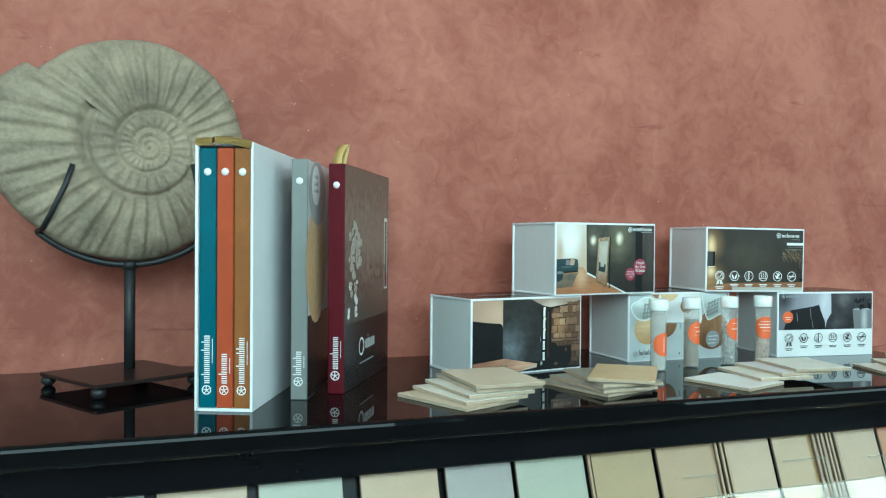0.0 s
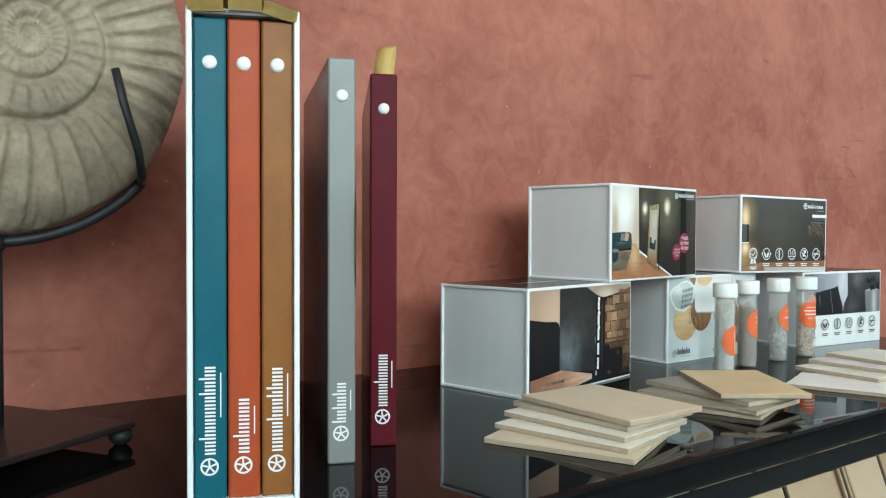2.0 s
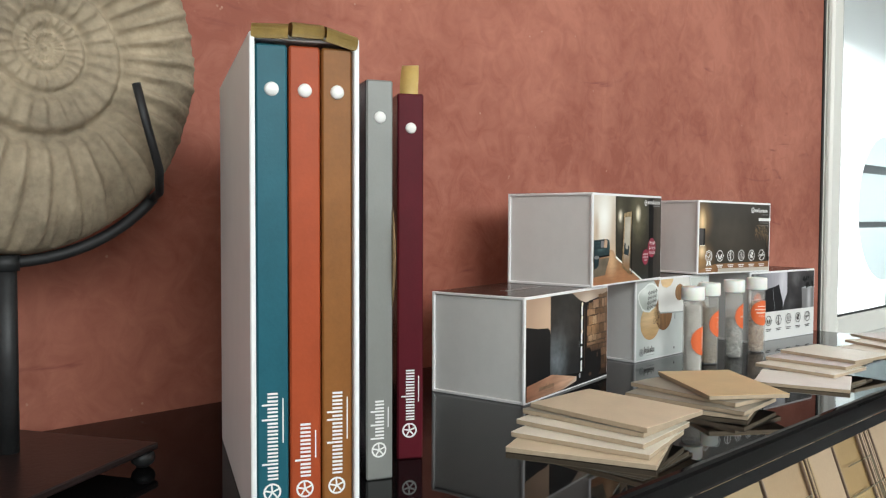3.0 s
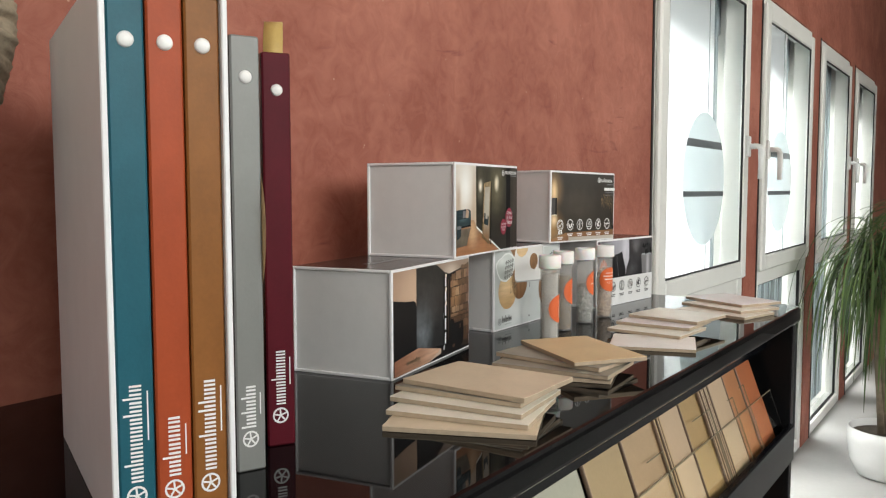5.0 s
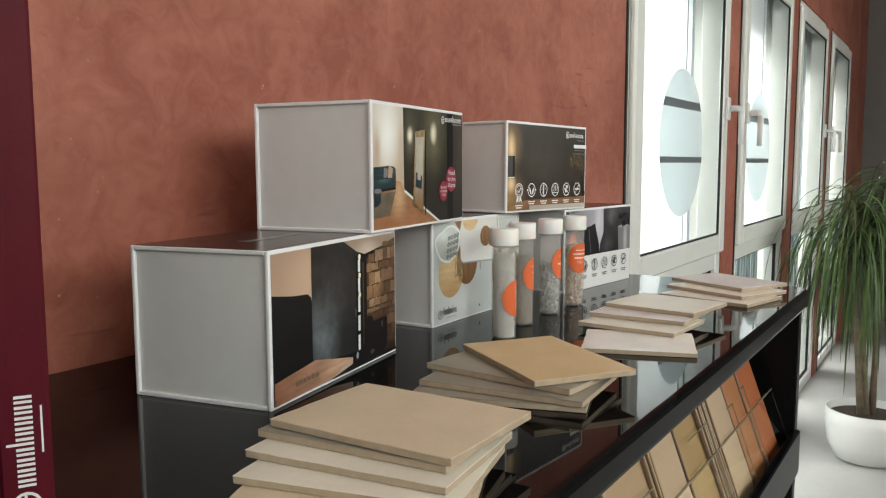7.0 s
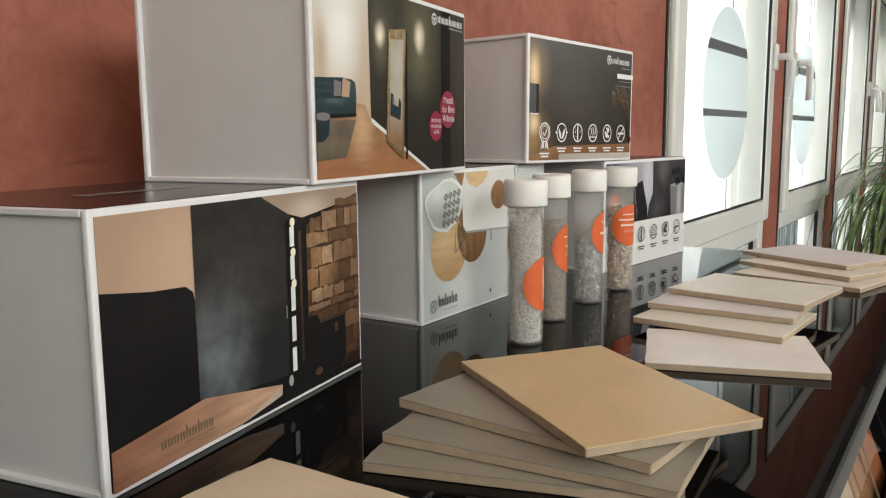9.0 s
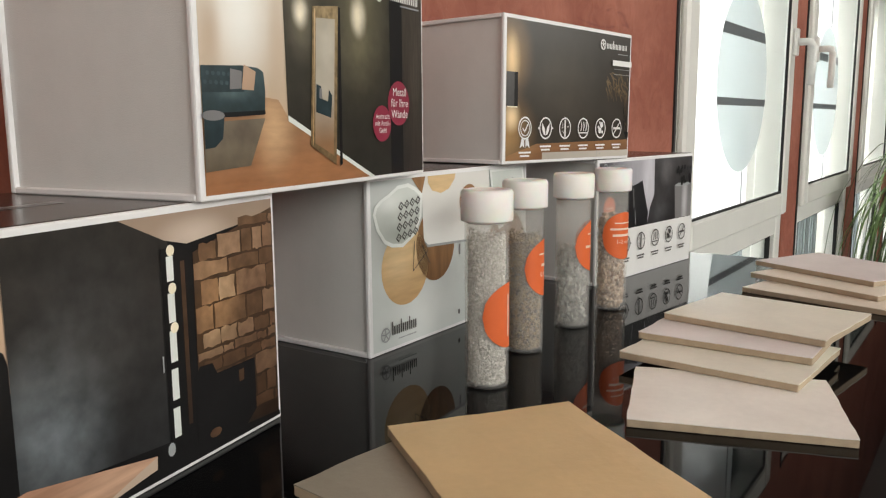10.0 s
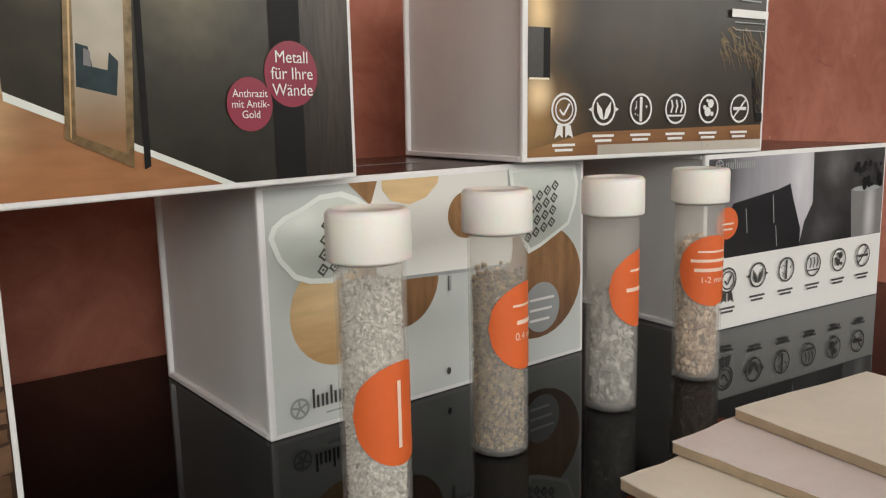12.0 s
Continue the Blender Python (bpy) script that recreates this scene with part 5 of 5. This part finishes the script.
def sample_tube(x, y, fill, size, mat, label_turn, label_z, label, lines, seed, flake=False):
    """A corked plastic tube part filled with grains, with a round orange sticker wrapped round it."""
    tube = empty("sample_tube", pose(x, y, TOP, 0, 0, 0), label, "sample tube", "tubes of minerals")
    R, H = 0.0125, 0.098
    bm = bmesh.new()
    lathe(bm, [(0, 0), (R - 0.002, 0), (R - 0.0005, 0.0006), (R, 0.002), (R, H), (R - 0.001, H), (R - 0.001, 0.0024), (R - 0.003, 0.0012), (0, 0.0012)], 40)
    ob = part("tube", bm, M_TUBE, tube, "frosted clear plastic tube", smooth=True)
    ob.visible_shadow = False
    bm = bmesh.new()
    lathe(bm, [(0, 0.0935), (R - 0.0012, 0.0935), (R + 0.0004, 0.0945), (R + 0.0020, 0.0948), (R + 0.0022, 0.0955), (R + 0.0022, 0.1105), (R + 0.0012, 0.1120), (R - 0.001, 0.1123), (R - 0.0016, 0.1116), (0, 0.1116)], 40)
    part("cap", bm, M_CAP, tube, "white push-on cap")
    rnd = random.Random(seed)
    verts, faces = [], []
    base = [Vector(v) for v in ((1, 0, 0), (-1, 0, 0), (0, 1, 0), (0, -1, 0), (0, 0, 1), (0, 0, -1))]
    tris = ((0, 2, 4), (2, 1, 4), (1, 3, 4), (3, 0, 4), (2, 0, 5), (1, 2, 5), (3, 1, 5), (0, 3, 5))
    count = int(2.2 * (R * 1.9) * fill * 3.14 / (size * size) * 0.8)
    rr = R - 0.0014
    if size > 0.002:
        count *= 2
    for k in range(min(count, 6000)):
        s = size * rnd.uniform(0.55, 1.25)
        a = rnd.uniform(0, 6.283)
        rad = max(0.0, rr - s * rnd.uniform(0.75, 2.2))
        z = 0.0016 + s + rnd.random() * fill * (1.0 if rnd.random() < 0.93 else 1.05)
        rot = Euler((rnd.uniform(0, 6), rnd.uniform(0, 6), rnd.uniform(0, 6))).to_matrix()
        c = Vector((rad * math.cos(a), rad * math.sin(a), z))
        n0 = len(verts)
        sx = (1.0, rnd.uniform(0.6, 1.0), rnd.uniform(0.30, 0.5) if flake else rnd.uniform(0.5, 0.9))
        for v in base:
            q = c + rot @ Vector((v.x * sx[0], v.y * sx[1], v.z * sx[2])) * s
            d = math.hypot(q.x, q.y)
            if d > rr:
                q.x, q.y = q.x * rr / d, q.y * rr / d
            q.z = max(q.z, 0.0014)
            verts.append(q)
        faces += [(n0 + i, n0 + j, n0 + l) for i, j, l in tris]
    me = bpy.data.meshes.new("grains")
    me.from_pydata(verts, [], faces)
    me.materials.append(mat)
    g = new("grains", me)
    g.parent = tube
    tagged(g, "loose mineral grains", kind="stuff")
    # core that keeps the filling opaque
    boxed_core = bmesh.new()
    lathe(boxed_core, [(0, 0.0016), (rr * 0.70, 0.0016), (rr * 0.70, fill - 0.002), (0, fill - 0.001)], 20)
    part("filling", boxed_core, mat, tube)
    # sticker
    bm = bmesh.new()
    rs, rl = R + 0.0002, 0.0185
    n, m_ = 24, 5
    a0 = radians(label_turn)

    def wrap(u, v, off=0.0):
        a = a0 + u / rs
        return Vector(((rs + off) * math.cos(a), (rs + off) * math.sin(a), label_z + v))

    cols = []
    for i in range(n + 1):
        u = -rl + 2 * rl * i / n
        hgt = math.sqrt(max(rl * rl - u * u, 1e-9))
        cols.append([bm.verts.new(wrap(u, -hgt + 2 * hgt * j / m_)) for j in range(m_ + 1)])
    for p, q in zip(cols, cols[1:]):
        for j in range(m_):
            bm.faces.new((p[j], q[j], q[j + 1], p[j + 1]))
    sticker = part("sticker", bm, M_ORANGE, tube, "round orange paper sticker", smooth=True)
    for text, size_t, dv, up in lines:
        if text is None:
            bm = bmesh.new()
            L_, H_ = size_t
            for k in range(8):
                u0, u1 = -L_ / 2 + L_ * k / 8, -L_ / 2 + L_ * (k + 1) / 8
                q = [(u0, dv), (u1, dv), (u1, dv + H_ * 0.7), (u0, dv + H_ * 0.7)]
                if up:
                    q = [(v, -u) for u, v in q]
                bm.faces.new([bm.verts.new(wrap(u, v, 0.00015)) for u, v in q])
            bmesh.ops.remove_doubles(bm, verts=bm.verts, dist=0.00001)
            part("illegible_line", bm, M_LABEL_TEXT, sticker)
        else:
            cu = bpy.data.curves.new("lettering", "FONT")
            cu.body, cu.size, cu.align_x = text, size_t, "CENTER"
            tmp = bpy.data.objects.new("lettering", cu)
            me = bpy.data.meshes.new_from_object(tmp)
            bpy.data.objects.remove(tmp)
            me.materials.clear()
            me.materials.append(M_LABEL_TEXT)
            for v in me.vertices:
                v.co = wrap(v.co.x, v.co.y + dv, 0.00018)
            ob = new("lettering", me)
            ob.parent = sticker
    return tube


G_WHITE = grain_material("pearl_white_grains", (0.40, 0.38, 0.34), (0.76, 0.74, 0.69), 0.45)
G_BROWN = grain_material("golden_brown_grains", (0.028, 0.017, 0.006), (0.42, 0.285, 0.125), 0.35, 0.2)
G_SILVER = grain_material("silver_mica_flakes", (0.13, 0.13, 0.115), (0.50, 0.50, 0.46), 0.35, 0.1)
G_GOLDEN = grain_material("rose_gold_flakes", (0.22, 0.125, 0.070), (0.78, 0.60, 0.43), 0.35, 0.1)
TUBES = [(0.7290, -0.2640, 0.083, 0.0012, G_WHITE, -76, 0.042, "frosted tube of pearl white grains with orange sticker", [(None, (0.024, 0.0022), -0.002, True)], 11, False),
         (0.8030, -0.2467, 0.073, 0.0013, G_BROWN, -67, 0.056, "frosted tube of golden brown grains with orange sticker", [(None, (0.016, 0.0014), 0.0085, False), (None, (0.012, 0.0026), 0.001, False), ("0.4 mm", 0.0046, -0.0055, False)], 12, False),
         (0.8780, -0.2447, 0.053, 0.0033, G_SILVER, -63, 0.060, "frosted tube of silver mica flakes with orange sticker", [(None, (0.016, 0.0014), 0.0085, False), (None, (0.020, 0.0026), -0.001, False)], 13, True),
         (0.9460, -0.2455, 0.069, 0.0027, G_GOLDEN, -108, 0.060, "frosted tube of rose gold flakes with orange sticker", [(None, (0.017, 0.0014), 0.0095, False), (None, (0.024, 0.0022), 0.0045, False), (None, (0.020, 0.0026), -0.0005, False), ("1-2 mm", 0.0046, -0.0062, False)], 14, True)]
for row in TUBES:
    sample_tube(*row)

# ---- stacks of plaster tiles ----
T_OAT = sample_colour("oat_plaster_face", (0.70, 0.58, 0.42))
T_SAND = sample_colour("sand_plaster_face", (0.68, 0.505, 0.275))
T_GREY = sample_colour("warm_grey_plaster_face", (0.31, 0.285, 0.23))
T_IVORY = sample_colour("ivory_plaster_face", (0.82, 0.77, 0.66))
T_WHITE = sample_colour("chalk_white_plaster_face", (0.89, 0.87, 0.82))
T_SAGE = sample_colour("pale_sage_plaster_face", (0.80, 0.78, 0.68))
T_LILAC = sample_colour("pale_lilac_plaster_face", (0.77, 0.735, 0.73))
T_MDF = material("fibreboard_edge", (0.44, 0.345, 0.245), 0.75, vary=0.12, scale=120, bump=0.1, bump_scale=1500)
TT = 0.0050


def plaster_tile(cx, cy, z, turn, mat, label, group, seed, TW, TL):
    """A sample tile: a fibreboard slab with a thin trowelled coat, edges a little uneven."""
    rnd = random.Random(seed)
    thing = empty("plaster_tile", pose(cx, cy, z, 0, 0, turn), label, "sample tile", group)
    boxed("board", (-TW / 2, TW / 2, -TL / 2, TL / 2, 0, TT - 0.0008), T_MDF, thing, 0.0004)
    bm = bmesh.new()
    n, m_ = 8, 10
    grid = []
    for i in range(n + 1):
        row = []
        for j in range(m_ + 1):
            x, y = -TW / 2 + TW * i / n, -TL / 2 + TL * j / m_
            edge = i in (0, n) or j in (0, m_)
            jitter = rnd.uniform(-0.0006, 0.0004) if edge else 0.0
            row.append(bm.verts.new((x + (jitter if i in (0, n) else 0), y + (jitter if j in (0, m_) else 0), TT - (0.0004 if edge else 0.0) + rnd.uniform(-0.00003, 0.00003))))
        grid.append(row)
    for i in range(n):
        for j in range(m_):
            f = bm.faces.new((grid[i][j], grid[i + 1][j], grid[i + 1][j + 1], grid[i][j + 1]))
            f.smooth = False
    rim = [e for e in bm.edges if e.is_boundary]
    ext = bmesh.ops.extrude_edge_only(bm, edges=rim)
    for v in ext["geom"]:
        if isinstance(v, bmesh.types.BMVert):
            v.co.z = TT - 0.0009
    part("plaster_coat", bm, mat, thing)
    return thing


def stack(rows, group, seed, width=0.090, length=0.127):
    for k, (cx, cy, turn, mat, label, lift) in enumerate(rows):
        plaster_tile(cx, cy, TOP + 0.0002 + k * (TT + 0.0003) + lift, turn, mat, label, group, seed + k, width, length)


S1 = "tiles stacked in front of the lounge box"
stack([(0.350, -0.3835, 23.5, T_OAT, "oat plaster tile at the bottom of a stack", 0), (0.3675, -0.378, 13.5, T_IVORY, "ivory plaster tile in a fanned stack", 0),
       (0.383, -0.3715, 7, T_IVORY, "ivory plaster tile in a fanned stack", 0), (0.3985, -0.3655, 4.5, T_GREY, "warm grey plaster tile in a fanned stack", 0),
       (0.4005, -0.373, 0.6, T_OAT, "oat beige plaster tile on top of a stack", 0)], S1, 100, 0.093, 0.126)
S2 = "tiles stacked in front of the stacked boxes"
stack([(0.561, -0.358, 17, T_GREY, "warm grey plaster tile at the bottom of a stack", 0), (0.570, -0.364, 5, T_GREY, "warm grey plaster tile in a stack", 0),
       (0.588, -0.359, -5, T_GREY, "warm grey plaster tile in a stack", 0), (0.6025, -0.3695, -35.6, T_SAND, "sand yellow plaster tile laid askew on a stack", 0)], S2, 200, 0.087, 0.131)
S3 = "pale tiles fanned on the cabinet top"
stack([(0.7690, -0.391, 19, T_WHITE, "chalk white plaster tile at the bottom of a fan", 0), (0.842, -0.369, -4, T_SAGE, "pale sage plaster tile in a fan", 0),
       (0.876, -0.3665, -1, T_LILAC, "pale lilac plaster tile in a fan", 0), (0.906, -0.375, -8.5, T_SAGE, "pale sage plaster tile on top of a fan", 0)], S3, 300, 0.088, 0.104)
S4 = "pale tiles at the end of the cabinet top"
stack([(1.0925, -0.388, -15, T_IVORY, "ivory plaster tile at the bottom of a stack", 0), (1.125, -0.387, -25, T_IVORY, "ivory plaster tile in a stack", 0),
       (1.160, -0.382, -27, T_LILAC, "pale lilac plaster tile on top of a stack", 0)], S4, 400, 0.090, 0.122)


# ---- ammonite on its stand ----
M_STONE = material("fossil_limestone", (0.290, 0.235, 0.165), 0.8, vary=0.5, scale=18, bump=0.8, bump_scale=140)
M_IRON = material("blackened_iron", (0.030, 0.031, 0.033), 0.5, metal=0.4, vary=0.3, scale=40, bump=0.2, bump_scale=200)
M_BASE = material("dark_bronze_plate", (0.030, 0.020, 0.019), 0.32, metal=0.3, vary=0.3, scale=20, bump=0.1)
AX, AY, AZ = -0.0224, -0.130, 1.3285


def ammonite():
    """Coiled shell as a relief on both faces: ribs, whorls parted by a spiral seam, and an open last chamber."""
    bm = bmesh.new()
    NA, NR = 300, 90
    cut = radians(214)
    outline = [(-146, 0.166), (-136, 0.160), (-99, 0.146), (-60, 0.137), (-17, 0.128), (20, 0.128), (60, 0.139), (98, 0.155), (138, 0.174), (162, 0.190), (190, 0.200), (204, 0.196), (214, 0.182)]

    def rim(phi):
        d = math.degrees(phi)
        for (a, ra), (b, rb) in zip(outline, outline[1:]):
            if a <= d <= b:
                k = (d - a) / (b - a)
                k = k * k * (3 - 2 * k) * 0.5 + k * 0.5
                return ra + (rb - ra) * k
        return outline[-1][1]

    def seam(psi):
        return 0.0585 * math.exp(0.66 * psi / (2 * math.pi))

    rings = []
    for i in range(NA + 1):
        phi = cut - 2 * math.pi + 2 * math.pi * i / NA
        R_ = rim(phi) * 1.03
        col = []
        for j in range(NR + 1):
            f = j / NR
            r = R_ * f
            dome = 0.016 + 0.018 * min(1.0, r / 0.10)
            k_edge = max(0.0, (f - 0.62) / 0.38)
            hgt = dome * math.sqrt(max(0.0, 1 - k_edge ** 2.2)) + 0.001
            inner = R_
            for k in range(6):
                psi = phi - 2 * math.pi * k
                s_ = seam(psi)
                wide = 0.0022 + 0.085 * s_
                side_ = 1.0 if r > s_ else 0.55
                hgt -= (0.0035 + 0.085 * s_) * math.exp(-(((r - s_) / (wide * side_)) ** 2))
                if r > s_:
                    u = (r - s_) / max(inner - s_, 1e-5)
                    count = 34 if k == 0 else 26
                    crest = (0.5 + 0.5 * math.cos(psi * count + 1.5 * u * u + 0.5 * noise.noise(Vector((psi * 3, u * 2, 0))))) ** 1.6
                    if k == 0:
                        fine = 0.5 + 0.5 * math.cos(psi * 84 + noise.noise(Vector((psi * 6, u * 3, 4))))
                        hgt += 0.0040 * (fine - 0.5) * min(1.0, max(0.0, (u - 0.45) * 3)) * (1 if f < 0.97 else 0.2)
                    hgt += (0.0075 if k == 0 else 0.0038 * s_ / 0.05) * (crest - 0.5) * math.sin(math.pi * min(1.0, max(0.0, u))) ** 0.6 * (1 if f < 0.97 else 0.2)
                    break
                inner = s_
            wob = noise.noise(Vector((r * math.cos(phi) * 30, r * math.sin(phi) * 30, 1.7))) * 0.0016
            col.append((r * math.cos(phi), -r * math.sin(phi), hgt + wob * (f < 0.98)))
        rings.append(col)
    for side in (-1, 1):
        vs = [[bm.verts.new((x, side * y, z)) for x, z, y in col] for col in rings]
        for a, b in zip(vs, vs[1:]):
            for j in range(NR):
                q = (a[j], a[j + 1], b[j + 1], b[j])
                f_ = bm.faces.new(q if side > 0 else q[::-1])
                f_.smooth = True
        if side < 0:
            front = vs
        else:
            back = vs
    for i in range(NA):
        f_ = bm.faces.new((front[i][NR], back[i][NR], back[i + 1][NR], front[i + 1][NR]))
        f_.smooth = True
    for i in (0, NA):
        for j in range(NR):
            bm.faces.new((front[i][j], front[i][j + 1], back[i][j + 1], back[i][j]))
    bmesh.ops.remove_doubles(bm, verts=bm.verts, dist=0.00005)
    bmesh.ops.recalc_face_normals(bm, faces=bm.faces)
    ob = part("ammonite", bm, M_STONE)
    ob.matrix_world = pose(AX, AY, AZ, 0, 0, 6)
    return tagged(ob, "large grey-beige ribbed ammonite fossil on an iron stand", "fossil")


ammonite()
stand = empty("fossil_stand", pose(-0.0462, -0.130, TOP), "black iron stand with bronze base plate on ball feet", "stand")
bm = bmesh.new()
box(bm, -0.077, 0.077, -0.077, 0.077, 0.013, 0.0185, 0.001)
bmesh.ops.transform(bm, matrix=pose(-0.009, -0.022, 0, 0, 0, 31), verts=bm.verts)
part("base_plate", bm, M_BASE, stand, "dark bronze square plate")
for k in range(4):
    a = radians(31 + 45 + 90 * k)
    bm = bmesh.new()
    lathe(bm, [(0, 0), (0.005, 0.0006), (0.0085, 0.004), (0.0095, 0.0075), (0.0085, 0.011), (0.005, 0.0135), (0, 0.0138)], 20, (-0.009 + 0.097 * math.cos(a), -0.022 + 0.097 * math.sin(a), 0))
    part("ball_foot", bm, M_IRON, stand)
bm = bmesh.new()
tube_along(bm, [(0, 0, 0.0186), (0, 0, 0.168)], 0.0075, 16)
part("pole", bm, M_IRON, stand)
bm = bmesh.new()
tube_along(bm, [(0, 0.0, 0.158), (0, 0, 0.170)], [0.0095, 0.0095], 16)
part("collar", bm, M_IRON, stand)
bm = bmesh.new()
pts = []
for i in range(25):
    deg = 51 + 89 * i / 24
    reach_ = 0.134 + (0.175 - 0.134) * ((deg - 46) / 94) + 0.009
    pts.append((AX + 0.0462 + reach_ * math.cos(radians(deg)), 0.0, AZ - TOP - reach_ * math.sin(radians(deg))))
tube_along(bm, pts, 0.0048, 10)
part("cradle", bm, M_IRON, stand, "curved iron cradle")
e1, e0 = Vector(pts[-1]), Vector(pts[0])
for e, lean in ((e1, 0.044), (e0, -0.030)):
    bm = bmesh.new()
    tube_along(bm, [e, e + Vector((lean * 0.25, -0.030, 0.004)), e + Vector((lean * 0.5, -0.047, 0.022)), e + Vector((lean * 0.9, -0.050, 0.060)), e + Vector((lean * 1.1, -0.047, 0.088))], 0.0036, 8)
    part("prong", bm, M_IRON, stand, "bent iron prong")

# ---- potted plants by the windows ----
M_POT = material("white_glazed_pot", (0.80, 0.80, 0.79), 0.25, vary=0.03, scale=8)
M_SOIL = material("dark_potting_soil", (0.045, 0.032, 0.022), 0.95, vary=0.4, scale=60, bump=0.8, bump_scale=150)
M_TRUNK = material("grey_brown_bark", (0.20, 0.155, 0.11), 0.85, vary=0.35, scale=30, bump=0.6, bump_scale=120)
M_LEAF = grain_material("narrow_leaf_green", (0.022, 0.050, 0.012), (0.115, 0.190, 0.048), 0.42)


def potted_plant(x, y, pot_r, pot_h, tops, seed, label, reach, leaf_count):
    """Bare stems with heads of long, narrow, arching leaves in a round pot."""
    rnd = random.Random(seed)
    plant = empty("potted_plant", pose(x, y, 0), label, "plant", "potted plants")
    bm = bmesh.new()
    lathe(bm, [(0, 0), (pot_r * 0.62, 0), (pot_r * 0.75, 0.008), (pot_r * 0.93, pot_h * 0.35), (pot_r, pot_h * 0.75), (pot_r * 0.985, pot_h), (pot_r * 0.93, pot_h), (pot_r * 0.92, pot_h * 0.8), (0, pot_h * 0.8)], 48)
    part("pot", bm, M_POT, plant, "round white glazed pot")
    bm = bmesh.new()
    lathe(bm, [(0, pot_h * 0.87), (pot_r * 0.5, pot_h * 0.88), (pot_r * 0.915, pot_h * 0.85)], 30)
    part("soil", bm, M_SOIL, plant)
    for tx, ty, tz in tops:
        bm = bmesh.new()
        p0, p1 = Vector((tx * 0.3, ty * 0.3, pot_h * 0.8)), Vector((tx, ty, tz))
        mid = p0.lerp(p1, 0.5) + Vector((rnd.uniform(-0.02, 0.02), rnd.uniform(-0.02, 0.02), 0))
        tube_along(bm, [p0, p0.lerp(mid, 0.5), mid, mid.lerp(p1, 0.5), p1], [0.015, 0.011, 0.010, 0.009, 0.008], 10)
        part("stem", bm, M_TRUNK, plant)
        verts, faces = [], []
        for k in range(leaf_count):
            a = rnd.uniform(0, 6.283)
            rise = rnd.uniform(0.1, 1.9)
            length = reach * rnd.uniform(0.6, 1.15)
            p = Vector((tx, ty, tz + rnd.uniform(-0.16, 0.06)))
            d = Vector((math.cos(a), math.sin(a), rise)).normalized()
            w0 = rnd.uniform(0.0025, 0.0055)
            n0 = len(verts)
            steps = 9
            twist = rnd.uniform(-0.4, 0.4)
            for s in range(steps + 1):
                f = s / steps
                side = Vector((-math.sin(a + twist), math.cos(a + twist), 0.25 * math.sin(k)))
                w = w0 * (0.45 + 1.1 * f) * (1 - f) ** 0.6 + 0.0006
                fold = Vector((0, 0, w * 0.5))
                verts += [p - side * w + fold, p, p + side * w + fold]
                d = (d + Vector((0, 0, -0.46 - 0.30 * f))).normalized()
                p = p + d * length / steps
            for s in range(steps):
                q = n0 + 3 * s
                faces += [(q, q + 1, q + 4, q + 3), (q + 1, q + 2, q + 5, q + 4)]
        me = bpy.data.meshes.new("leaves")
        me.from_pydata(verts, [], faces)
        me.materials.append(M_LEAF)
        for f in me.polygons:
            f.use_smooth = True
        ob = new("leaves", me)
        ob.parent = plant
        tagged(ob, "long narrow arching green leaves", kind="stuff")
    return plant


potted_plant(3.56, -0.38, 0.160, 0.205, [(-0.04, 0.09, 1.00), (0.06, -0.03, 1.08), (0.0, 0.03, 0.90)], 3, "narrow-leaved dragon tree in a round white pot", 0.56, 150)
potted_plant(4.7, -0.62, 0.18, 0.26, [(0.0, 0.06, 1.05), (0.06, -0.10, 0.85)], 8, "second leafy dragon tree in a white pot further back", 0.55, 120)
